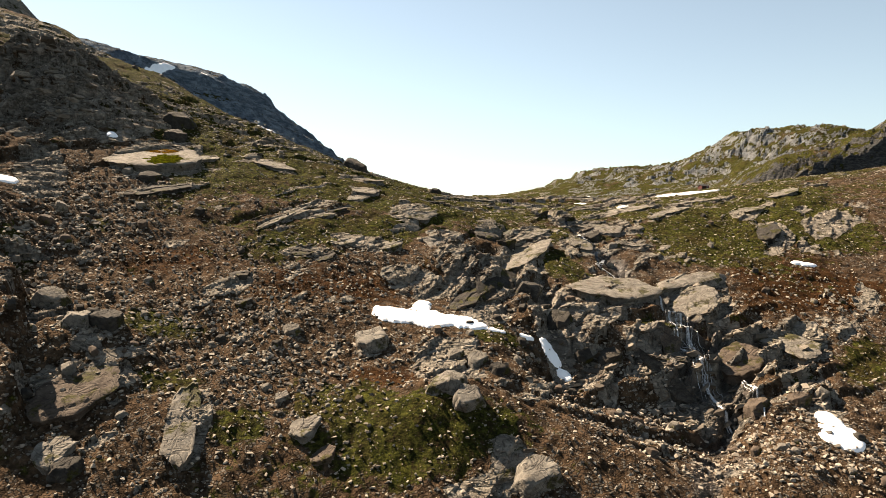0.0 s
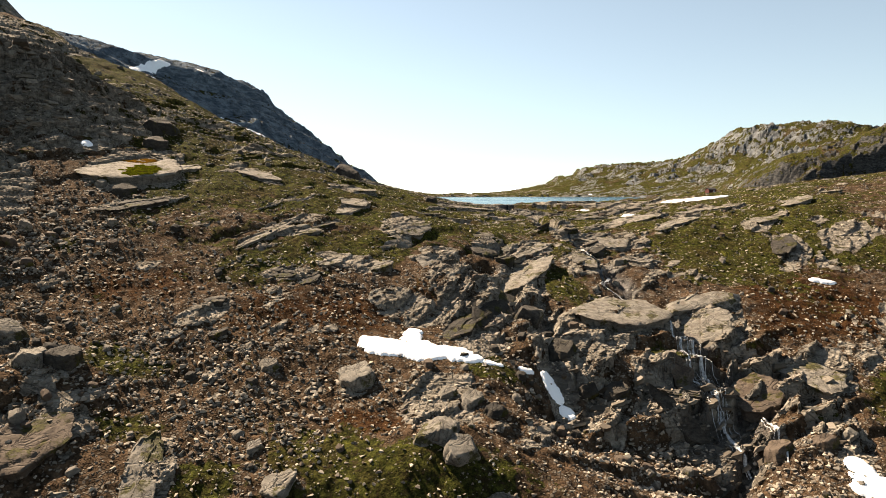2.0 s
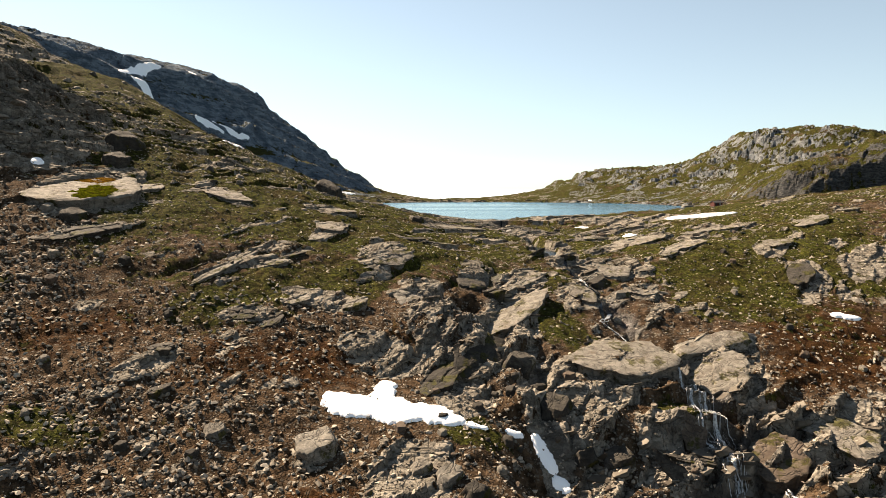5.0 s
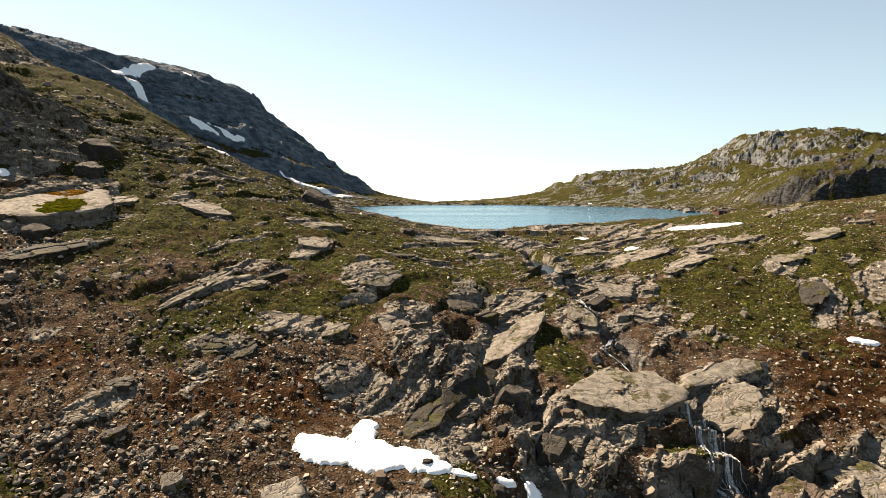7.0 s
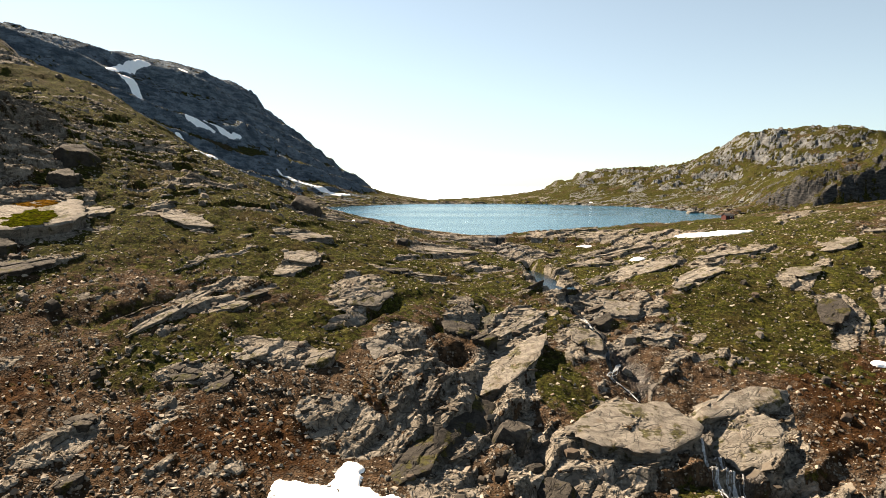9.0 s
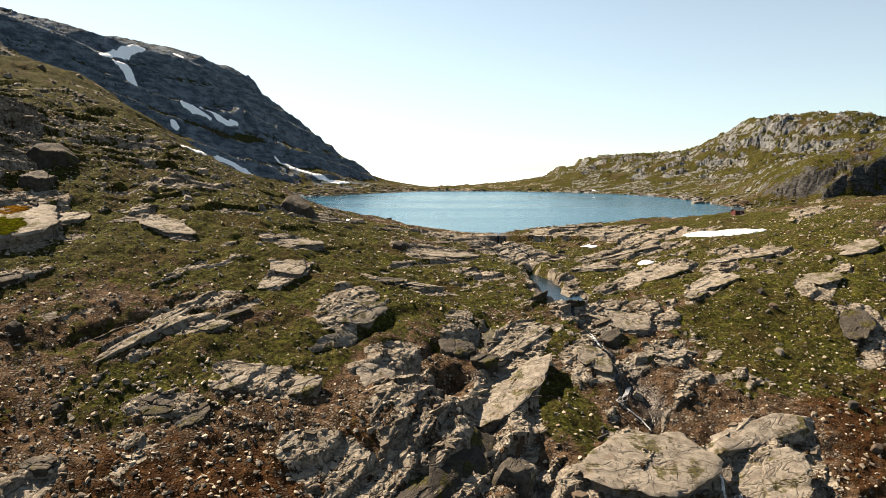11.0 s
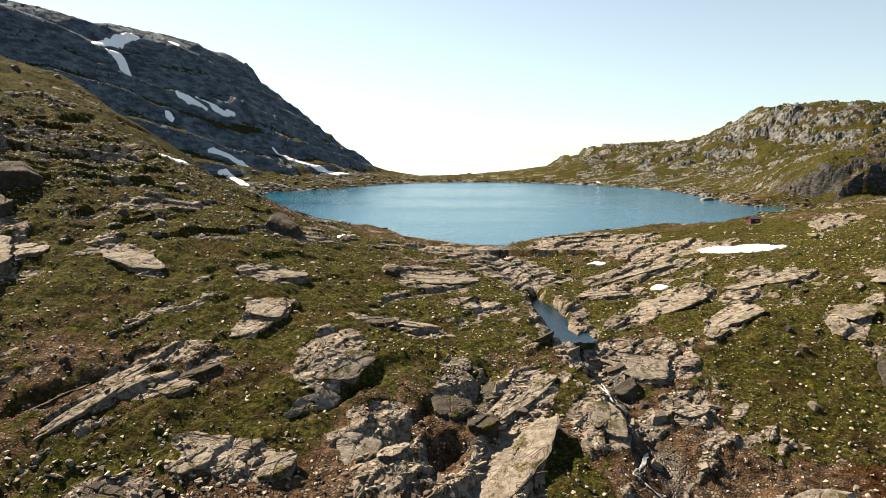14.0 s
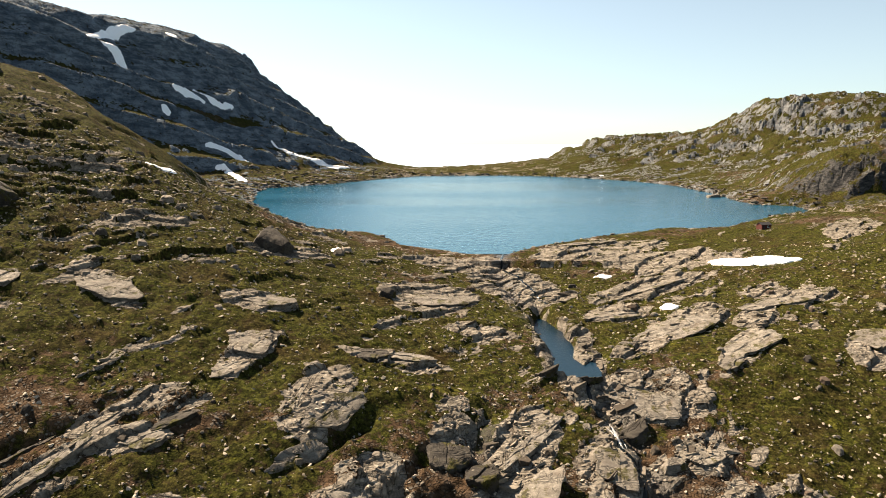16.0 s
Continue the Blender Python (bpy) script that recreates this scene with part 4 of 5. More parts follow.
rock('rock_ledge', -48.0, 183.7, 11.5, 3.1, 1.4, 56, DARK_ROCK, 'long dark ledge over scree')
rock('rock_slab', 38.4, 195.8, 10.6, 7.2, 1.8, -71, PALE_ROCK, 'pale slab beside the brook')
rock('rock_ledge', 26.1, 200.5, 19.0, 3.0, 0.8, 52, PALE_ROCK, 'pale rib beside the brook')
rock('rock_slab', 48.8, 214.0, 14.7, 9.6, 2.4, -16, PALE_ROCK, 'broad pale slab beside the brook')
rock('boulder', 44.5, 206.6, 5.4, 4.6, 3.3, 26, DARK_ROCK, 'dark rounded boulder in the brook')
rock('rock_slab', 55.2, 201.1, 8.3, 4.3, 1.5, 28, PALE_ROCK, 'pale rock below the moss')
rock('boulder', 48.4, 197.9, 3.6, 3.1, 2.2, 34, PALE_ROCK, 'pale boulder by the cascade')
rock('rock_slab', 51.9, 258.8, 15.7, 6.5, 2.3, 12, PALE_ROCK, 'pale slab by the pool')
rock('rock_slab', 65.1, 248.3, 25.2, 10.6, 2.1, 27, PALE_ROCK, 'pale bedrock swell by the brook')
rock('rock_slab', 76.7, 237.2, 21.0, 8.2, 2.0, 31, PALE_ROCK, 'pale bedrock swell in moss')
rock('rock_slab', 69.7, 229.2, 10.2, 4.6, 1.8, 52, PALE_ROCK, 'pale rock in moss')
rock('rock_slab', 93.6, 262.7, 23.4, 6.3, 1.6, 13, PALE_ROCK, 'pale bedrock swell in moss')
rock('rock_slab', 69.1, 287.5, 27.4, 7.6, 2.3, 30, PALE_ROCK, 'flat pale slab by the brook')
rock('rock_slab', 9.3, 260.1, 23.4, 10.8, 2.4, 25, PALE_ROCK, 'wide pale slab near the outlet')
rock('rock_slab', 104.8, 239.4, 12.7, 10.7, 2.7, 35, PALE_ROCK, 'pale rock in moss')
rock('rock_slab', -73.8, 221.6, 6.8, 8.8, 2.4, -13, PALE_ROCK, 'pale slab with a dark undercut edge')
rock('rock_slab', 30.6, 220.6, 5.9, 5.0, 3.5, -39, DARK_ROCK, 'low dark rock by the pool')
rock('rock_slab', 38.8, 220.5, 6.1, 5.2, 3.6, 23, DARK_ROCK, 'low dark rock by the pool')
rock('boulder', -87.3, 235.2, 4.8, 4.1, 3.1, 90, DARK_ROCK, 'dark boulder on the mossy slope')
rock('boulder', -92.8, 248.1, 12.3, 10.5, 7.3, 81, DARK_ROCK, 'dark boulder on the mossy slope')
rock('boulder', -34.0, 273.0, 11.3, 9.6, 7.0, 82, DARK_ROCK, 'dark boulder on the brow of the slope')
rock('rock_slab', 65.1, 356.2, 30.0, 6.2, 1.9, 29, PALE_ROCK, 'pale bare shore rock beside the lake')

# ---- loose boulders that one could count ----
BOULDER_SHAPES = []
for k in range(10):
    r = random.Random(500 + k)
    mesh = rock_mesh(1.0, r.uniform(0.65, 0.95), r.uniform(0.45, 0.8), 900 + 13 * k, 7, 14, 0.8)
    mesh.materials.append((PALE_ROCK, DARK_ROCK, BROWN_ROCK)[k % 3])
    BOULDER_SHAPES.append(mesh)
BOULDER_WORDS = ("pale grey angular boulder lying in the scree", "dark grey angular boulder lying in the scree", "brown weathered boulder lying in the scree")
# fields of boulders: middle, radii, how many, size from and to
FIELDS = [(-82, 165, 16, 34, 46, 0.9, 2.6), (-62, 128, 14, 16, 26, 0.9, 2.4), (-30, 128, 26, 16, 34, 0.7, 1.8), (36, 130, 14, 14, 34, 0.9, 2.2), (-30, 165, 34, 18, 26, 0.6, 1.5),
          (60, 122, 22, 12, 26, 0.9, 2.4), (14, 150, 12, 16, 24, 0.8, 2.0), (0, 205, 60, 22, 34, 0.6, 1.6), (90, 180, 26, 26, 26, 0.7, 1.8), (60, 262, 50, 30, 24, 0.9, 2.2), (-62, 250, 40, 36, 34, 0.8, 2.2), (-35, 275, 26, 18, 22, 1.2, 3.6),
          (-105, 305, 34, 34, 60, 0.7, 2.6), (-75, 290, 24, 24, 34, 0.7, 2.4), (-140, 335, 24, 24, 30, 0.9, 3.0)]
far_boulders = []
for cx, cy, rx, ry, many, small, large in FIELDS:
    r = random.Random(int(1000 + cx * 7 + cy))
    for k in range(many):
        x, y, size = cx + rx * r.gauss(0, 0.6), cy + ry * r.gauss(0, 0.6), small + (large - small) * r.random() ** 2.2
        j, turned = r.randrange(10), r.uniform(0, 360)
        if cy > 200 and cx < 40:
            far_boulders.append((x, y, size, radians(turned)))
            continue
        ob = tagged(new("boulder", BOULDER_SHAPES[j]), BOULDER_WORDS[j % 3], "boulder", "loose boulders on the slope")
        ob.matrix_world = rest(x, y, turned, size, -0.12 * size) @ Matrix.Scale(size * 1.15, 4)


# ---- scree: stones past counting ----
def stone_shapes():
    shapes = []
    for k in range(14):
        r = random.Random(60 + k)
        bm = bmesh.new()
        for i in range(9):
            p = Vector((r.gauss(0, 1), r.gauss(0, 1), r.gauss(0, 1))).normalized() * r.uniform(0.42, 0.55)
            bm.verts.new((p.x, 0.75 * p.y, r.uniform(0.4, 0.7) * p.z))
        bmesh.ops.convex_hull(bm, input=bm.verts)
        for v in [v for v in bm.verts if not v.link_faces]:
            bm.verts.remove(v)
        bmesh.ops.triangulate(bm, faces=bm.faces)
        bm.verts.index_update()
        shapes.append((np.array([v.co for v in bm.verts]), np.array([[v.index for v in f.verts] for f in bm.faces])))
        bm.free()
    return shapes


def scatter_stones(count, seed):
    rs = np.random.RandomState(seed)
    y = 88 + 240 * rs.rand(4 * count) ** 1.35
    x = (rs.rand(4 * count) * 2 - 1) * (70 + 0.42 * y)
    scree = np.maximum(zone(x, y, [(-85, 165, 26, 50, 0, 1.0), (-40, 135, 40, 26, 0, 0.9), (36, 132, 18, 18, 0, 1.0), (-30, 165, 40, 20, 0, 0.7), (60, 120, 30, 16, 0, 0.9), (14, 150, 14, 20, 0, 0.7), (60, 270, 40, 40, 0, 0.4), (95, 180, 30, 30, 0, 0.5), (-100, 290, 60, 70, 0, 0.75)]), 0.28)
    keep = rs.rand(len(x)) < scree * (0.55 + 0.9 * vnoise(x / 6, y / 6)) * (lake_distance(x, y) > 1)
    x, y = x[keep][:count], y[keep][:count]
    return x, y, 0.26 + (0.75 + 0.75 * scree[keep][:count]) * rs.rand(len(x)) ** 3.0, rs


def strewn(name, shapes, x, y, z, size, spin, tip, material, label, category):
    """Many small solids as one object: a shape, place, size, turn about the upright and tilt for each."""
    places, faces, base = [], [], 0
    for k, (v, f) in enumerate(shapes):
        pick = np.arange(len(x)) % len(shapes) == k
        n, a, b = int(pick.sum()), spin[pick], tip[pick]
        w = v[None] * size[pick, None, None]
        w = np.stack([w[..., 0], w[..., 1] * np.cos(b)[:, None] - w[..., 2] * np.sin(b)[:, None], w[..., 1] * np.sin(b)[:, None] + w[..., 2] * np.cos(b)[:, None]], -1)
        w = np.stack([w[..., 0] * np.cos(a)[:, None] - w[..., 1] * np.sin(a)[:, None], w[..., 0] * np.sin(a)[:, None] + w[..., 1] * np.cos(a)[:, None], w[..., 2]], -1)
        places.append((w + np.stack([x[pick], y[pick], z[pick]], -1)[:, None]).reshape(-1, 3))
        faces.append((f[None] + (base + np.arange(n) * len(v))[:, None, None]).reshape(-1, 3))
        base += n * len(v)
    places, faces = np.concatenate(places), np.concatenate(faces)
    mesh = bpy.data.meshes.new(name)
    mesh.vertices.add(len(places))
    mesh.vertices.foreach_set("co", places.astype(np.float32).ravel())
    mesh.loops.add(faces.size)
    mesh.loops.foreach_set("vertex_index", faces.astype(np.int32).ravel())
    mesh.polygons.add(len(faces))
    mesh.polygons.foreach_set("loop_start", (3 * np.arange(len(faces))).astype(np.int32))
    mesh.polygons.foreach_set("use_smooth", np.zeros(len(faces), bool))
    mesh.update(calc_edges=True)
    mesh.materials.append(material)
    return tagged(new(name, mesh), label, category, kind="stuff")


sx, sy, ssize, srs = scatter_stones(60000, 5)
strewn("scree_stones", stone_shapes(), sx, sy, land(sx, sy)[0] + 0.1 * ssize, ssize, srs.rand(len(sx)) * 6.283, (srs.rand(len(sx)) - 0.5) * 0.9, STONES, "small angular grey and brown stones strewn over the slope", "scree")

# boulders of the far slope, past counting
BOULDER_FORMS = []
for mesh in BOULDER_SHAPES:
    mesh.calc_loop_triangles()
    BOULDER_FORMS.append((np.array([v.co for v in mesh.vertices]), np.array([t.vertices for t in mesh.loop_triangles])))
fx, fy, fsize, fturn = np.array(far_boulders).T
strewn("far_boulders", BOULDER_FORMS, fx, fy, land(fx, fy)[0] - 0.1 * fsize, 1.15 * fsize, fturn, 0.2 * np.sin(9 * fturn), OUTCROP, "grey angular boulders scattered over the mossy slope", "boulders")


# ---- split bedrock: angular slabs that break out of the slope along its layers ----
def block_shapes():
    shapes = []
    for k in range(18):
        r = random.Random(300 + k)
        bm = bmesh.new()
        wide, tall = r.uniform(0.3, 0.8), r.uniform(0.10, 0.34)
        lean = r.uniform(-0.35, 0.35)
        for cx in (-1, 1):
            for cy in (-1, 1):
                for cz in (-1, 1):
                    for j in range(2):
                        cut = [r.uniform(0.3, 1.0) for _ in range(3)]
                        bm.verts.new((0.5 * cx * cut[0] + lean * cz * tall, 0.5 * cy * wide * cut[1], 0.5 * cz * tall * (0.6 + 0.4 * cut[2])))
        bmesh.ops.convex_hull(bm, input=bm.verts)
        for v in [v for v in bm.verts if not v.link_faces]:
            bm.verts.remove(v)
        bmesh.ops.triangulate(bm, faces=bm.faces)
        bm.verts.index_update()
        shapes.append((np.array([v.co for v in bm.verts]), np.array([[v.index for v in f.verts] for f in bm.faces])))
        bm.free()
    return shapes


def split_bedrock(count, seed):
    rs = np.random.RandomState(seed)
    y = 88 + 240 * rs.rand(14 * count) ** 1.2
    x = (rs.rand(14 * count) * 2 - 1) * (75 + 0.42 * y)
    z, moss, rock, rust, wet = land(x, y)
    crag = zone(x, y, [(60, 150, 26, 26, 0, 0.8), (12, 165, 14, 16, 0, 0.6), (-132, 235, 36, 46, 0, 1.0), (40, 215, 16, 36, 0, 0.8), (38, 135, 18, 20, 0, 0.8), (22, 190, 14, 12, 0, 0.8), (55, 285, 40, 30, 0, 0.6), (-105, 140, 16, 30, 0, 0.9), (-60, 255, 50, 40, 0, 0.12), (110, 250, 50, 40, 0, 0.3)])
    calm = zone(x, y, SNOW_BEDS)
    keep = (rs.rand(len(x)) < (0.10 + 0.9 * crag) * smooth(0.35, 0.7, rock)) & (calm < 0.3) & (lake_distance(x, y) > 2) & (pool_bed(x, y) < 0.2)
    x, y, z, crag = (k[keep][:count] for k in (x, y, z, crag))
    n = len(x)
    size = 0.8 + (2.0 + 3.2 * crag) * rs.rand(n) ** 2.6
    return x, y, z - 0.09 * size, size, radians(55) + rs.normal(0, 0.55, n), -0.28 + rs.normal(0, 0.28, n)


bx, by, bz, bsize, bspin, btip = split_bedrock(3200, 17)
BLOCKS = block_shapes()
by_hand = np.nonzero((np.abs(bx - 50) < 26) & (np.abs(by - 158) < 42) & (bsize > 1.2))[0][:290]
rest_of = np.setdiff1d(np.arange(len(bx)), by_hand)
strewn("split_bedrock", BLOCKS, *(k[rest_of] for k in (bx, by, bz, bsize, bspin, btip)), OUTCROP, "angular layered slabs of grey-brown gneiss breaking out of the slope", "bedrock")
BLOCK_MESHES = []
for v, f in BLOCKS:
    mesh = bpy.data.meshes.new("slab")
    mesh.from_pydata(v.tolist(), [], f.tolist())
    mesh.materials.append(OUTCROP)
    mesh.polygons.foreach_set("use_smooth", np.zeros(len(f), bool))
    BLOCK_MESHES.append(mesh)
for k in by_hand:
    piece = new("slab", BLOCK_MESHES[k % len(BLOCK_MESHES)])
    piece.parent = ground
    piece.matrix_world = Matrix.Translation((bx[k], by[k], bz[k])) @ Matrix.Rotation(bspin[k], 4, "Z") @ Matrix.Rotation(btip[k], 4, "X") @ Matrix.Scale(bsize[k], 4)


def shore_blocks(count, seed):
    rs = np.random.RandomState(seed)
    y = 335 + 640 * rs.rand(30 * count)
    x = -200 + 470 * rs.rand(30 * count)
    sd = lake_distance(x, y)
    talus = np.where((x < 20) & (y > 560), 60.0, 9.0)
    keep = (sd > -1.5) & (rs.rand(len(x)) < np.exp(-np.maximum(sd, 0) / talus) * np.where(y < 480, 0.35, 1.0))
    x, y = x[keep][:count], y[keep][:count]
    size = 1.2 + 4.2 * rs.rand(len(x)) ** 2.5 * np.where(y < 480, 0.45, 1.0)
    return x, y, np.maximum(land(x, y)[0], -0.2) + 0.08 * size, size, rs.rand(len(x)) * 6.283, rs.normal(0, 0.25, len(x))


strewn("shore_rubble", BLOCKS, *shore_blocks(3200, 23), OUTCROP, "grey boulders and rubble along the lake shore and under the mountain", "rubble")

# ---- snow ----
def snow_patch(blobs, label, thick=0.7, ragged=0.3, step=None, on=None):
    """A patch of old snow from round blobs (x, y, radius across, radius along), with a melted, scalloped rim."""
    x0, x1 = min(b[0] - 1.5 * b[2] for b in blobs), max(b[0] + 1.5 * b[2] for b in blobs)
    y0, y1 = min(b[1] - 1.5 * b[3] for b in blobs), max(b[1] + 1.5 * b[3] for b in blobs)
    nx, ny = (int(min(110, max(14, (b - a) / (step or 0.28)))) for a, b in ((x0, x1), (y0, y1)))
    x, y = np.meshgrid(np.linspace(x0, x1, nx), np.linspace(y0, y1, ny))
    f = np.full(x.shape, -9.0)
    for bx, by, rx, ry in blobs:
        f = np.maximum(f, 1 - np.hypot((x - bx) / rx, (y - by) / ry))
    size = min(min(b[2], b[3]) for b in blobs)
    f = f + ragged * 0.45 * fbm(x, y, 1.1 * size, 4, 0.55) * smooth(-0.22, 0.02, f)
    z = land(x, y)[0]
    for k in range(3 if step is None else 12):
        p = np.pad(z, 1, mode="edge")
        z = np.maximum(z, (p[:-2, 1:-1] + p[2:, 1:-1] + p[1:-1, :-2] + p[1:-1, 2:]) / 4)
    top = z + thick * np.sqrt(np.clip(f, 0, 0.5) / 0.5) + 0.03
    inside = f > 0
    quad_in = inside[:-1, :-1] | inside[:-1, 1:] | inside[1:, 1:] | inside[1:, :-1]
    top = np.where(inside, top, z - 0.35)
    k = np.arange(nx * ny).reshape(ny, nx)
    quads = np.stack([k[:-1, :-1], k[:-1, 1:], k[1:, 1:], k[1:, :-1]], -1)[quad_in]
    used, back = np.unique(quads, return_inverse=True)
    mesh = bpy.data.meshes.new("snow_patch")
    mesh.from_pydata(np.stack([x.ravel(), y.ravel(), top.ravel()], -1)[used].tolist(), [], back.reshape(-1, 4).tolist())
    mesh.polygons.foreach_set("use_smooth", np.ones(len(mesh.polygons), bool))
    mesh.materials.append(SNOW)
    return tagged(new("snow_patch", mesh), label, "snow")


snow_patch([(-12.0, 146.2, 3.4, 3.0), (-8.2, 145.4, 5.4, 3.2), (-5.0, 149.0, 2.2, 2.8), (-4.7, 151.2, 2.0, 2.4), (-4.3, 153.2, 1.6, 1.8), (-1.7, 145.2, 6.0, 3.4), (3.7, 145.2, 4.2, 2.6), (7.4, 143.9, 2.2, 1.6)], "long white snow patch in a hollow of brown scree", 0.5, 1.0)
snow_patch([(21.2, 144.9, 1.0, 0.9), (21.8, 144.0, 1.3, 1.2), (22.5, 143.1, 1.5, 1.2), (23.1, 142.2, 1.4, 1.0)], "narrow white snow strip in a rocky gully", 0.4, 0.6)
snow_patch([(24.6, 140.3, 1.5, 1.2), (25.2, 139.6, 1.0, 0.8)], "small round snow patch in a rocky gully", 0.4, 0.6)
snow_patch([(10.4, 143.6, 1.6, 0.7), (12.3, 143.4, 0.8, 0.5)], "melting scrap of snow in a rocky gully", 0.25, 0.9)
snow_patch([(17.2, 144.1, 1.3, 0.6), (18.4, 144.4, 0.7, 0.5)], "melting scrap of snow in a rocky gully", 0.25, 0.9)
snow_patch([(70.8, 125.8, 2.4, 2.6), (70.8, 122.0, 3.8, 3.6), (70.4, 119.6, 2.8, 2.2), (68.2, 120.6, 2.0, 1.8)], "rounded white snow patch among rubble", 0.6, 0.6)
snow_patch([(99.8, 196.3, 2.2, 1.1), (102.4, 195.5, 2.4, 1.0)], "thin snow strip on rusty ground", 0.5)
snow_patch([(-107.1, 171.8, 2.6, 3.6)], "snow patch in the shade of a crag", 0.6)
snow_patch([(-101.2, 216.2, 1.6, 1.6)], "small snow patch at the foot of a crag", 0.5)
snow_patch([(99.3, 309.0, 6.0, 4.5), (105.6, 306.0, 9.0, 5.0), (111.5, 301.5, 7.0, 3.2)], "broad flat snowfield above the lake shore", 0.7, 0.9)
snow_patch([(59.0, 302.9, 3.0, 2.6)], "small snow patch on bedrock by the brook", 0.3)
snow_patch([(68.1, 265.9, 2.5, 2.2)], "small snow patch on bedrock by the brook", 0.5)
snow_patch([(-20.7, 293.6, 1.8, 3.0)], "small snow patch on the brow of the slope", 0.3)
snow_patch([(-78.3, 311.1, 5.0, 2.6)], "thin snow strip on the mossy slope", 0.6)
snow_patch([(183.0, 886.0, 2.6, 2.6)], "snow patch on the far lake shore", 0.4, 0.3, 0.8)
FAR_SNOW = "streak of old snow on the shaded mountainside"


def snow_streak(places, across, along, label):
    """Snow left in a gully of the mountain: a ragged band from place to place, thinner at its ends."""
    p = np.array(places, float)
    cut = np.concatenate([[0], np.cumsum(np.hypot(*np.diff(p, axis=0).T))])
    at = np.arange(0, cut[-1] + 0.1, 0.45 * across)
    wide = across * (0.35 + 0.65 * np.sin(math.pi * np.clip(0.06 + 0.86 * at / cut[-1], 0, 1))) * (1 + 0.5 * fbm(at, 0 * at + p[0, 0], 12.0, 3))
    blobs = [(x, y, w, w * along / across) for x, y, w in zip(np.interp(at, cut, p[:, 0]), np.interp(at, cut, p[:, 1]), wide)]
    return snow_patch(blobs, label, 0.7, 0.6, 0.55)


snow_streak([(-351, 819), (-349, 839), (-345, 855), (-340, 868), (-332, 878)], 4.2, 9, "wide snowfield under the mountain top")
snow_streak([(-340, 822), (-337, 828), (-332, 829), (-325, 827), (-315, 820)], 2.6, 5, FAR_SNOW)
snow_streak([(-270, 877), (-259, 869), (-249, 869), (-240, 876), (-232, 891)], 1.9, 4, FAR_SNOW)
snow_streak([(-276, 836), (-271, 844), (-265, 850), (-259, 855), (-252, 858)], 1.4, 4, FAR_SNOW)
snow_streak([(-188, 888), (-167, 885), (-146, 889), (-126, 900), (-106, 917)], 3.0, 5, FAR_SNOW)
snow_streak([(-224, 776), (-217, 784), (-209, 790), (-199, 794), (-189, 796)], 2.0, 4, FAR_SNOW)
snow_streak([(-205, 746), (-200, 751), (-192, 747), (-181, 734), (-168, 713)], 2.6, 4, FAR_SNOW)
snow_streak([(-270, 790), (-268, 790), (-267, 790), (-265, 790), (-264, 791)], 2, 4, FAR_SNOW)
snow_streak([(-333, 970), (-331, 971), (-328, 972), (-326, 972), (-323, 972)], 2.4, 6, FAR_SNOW)


# ---- brook, pool and waterfall ----
def pool_mesh(level):
    px, py = np.meshgrid(np.linspace(22, 52, 110), np.linspace(216, 280, 200))
    wet = (land(px, py)[0] < level + 0.1) & (pool_bed(px, py) > 0.12) & (py > 218.5)
    k = np.arange(px.size).reshape(px.shape)
    quads = np.stack([k[:-1, :-1], k[:-1, 1:], k[1:, 1:], k[1:, :-1]], -1)[wet[:-1, :-1] | wet[:-1, 1:] | wet[1:, 1:] | wet[1:, :-1]]
    used, back = np.unique(quads, return_inverse=True)
    mesh = bpy.data.meshes.new("pool")
    pz = np.full(px.shape, level)
    mesh.from_pydata(np.stack([px.ravel(), py.ravel(), pz.ravel()], -1)[used].tolist(), [], back.reshape(-1, 4).tolist())
    mesh.materials.append(POOL_WATER)
    return mesh


tagged(new("water_pool", pool_mesh(-6.6)), "still blue pool of a mountain brook between slabs", "pool", kind="structure")


def brook_ribbon(name, places, width, material, label, rise, wild=0.6, seed=1):
    """Running water that follows the ground from place to place, ragged at the sides."""
    p = np.array(places, float)
    cut = np.concatenate([[0], np.cumsum(np.hypot(*np.diff(p, axis=0).T))])
    s = np.arange(0, cut[-1], 0.35)
    x, y = np.interp(s, cut, p[:, 0]), np.interp(s, cut, p[:, 1])
    x = x + wild * fbm(s, 0 * s + 7 * seed, 5, 3)
    side = np.linspace(-1, 1, 7)
    w = width * (0.75 + 0.6 * fbm(s, 0 * s + 3.3 * seed, 3, 3))
    gx2 = x[:, None] + w[:, None] * side[None] * 0.5
    gy2 = np.repeat(y[:, None], 7, 1) + 0.12 * w[:, None] * side[None]
    z = land(gx2, gy2)[0]
    z = np.minimum(z, z[:, 3:4] + 0.6) + rise * (1 - side[None] ** 2) + 0.05 * fbm(gx2, gy2, 0.8, 2)
    return tagged(new(name, sheet_mesh(name, gx2, gy2, z, None, material)), label, "brook", kind="structure")


brook_ribbon("water_brook", [(31, 337), (29, 318), (33, 300), (33.8, 292), (36.6, 275), (37.5, 270)], 1.1, BROOK_WATER, "shallow brook over bedrock below the lake", 0.12)
brook_ribbon("water_brook_lower", [(38.8, 222), (37.7, 212), (40.4, 208), (40, 201), (43.4, 195.5), (41.5, 188.6), (42, 184), (44, 181.5), (49.3, 176.8), (52, 172)], 0.9, BROOK_WATER, "narrow brook between slabs", 0.12, 0.5, 2)


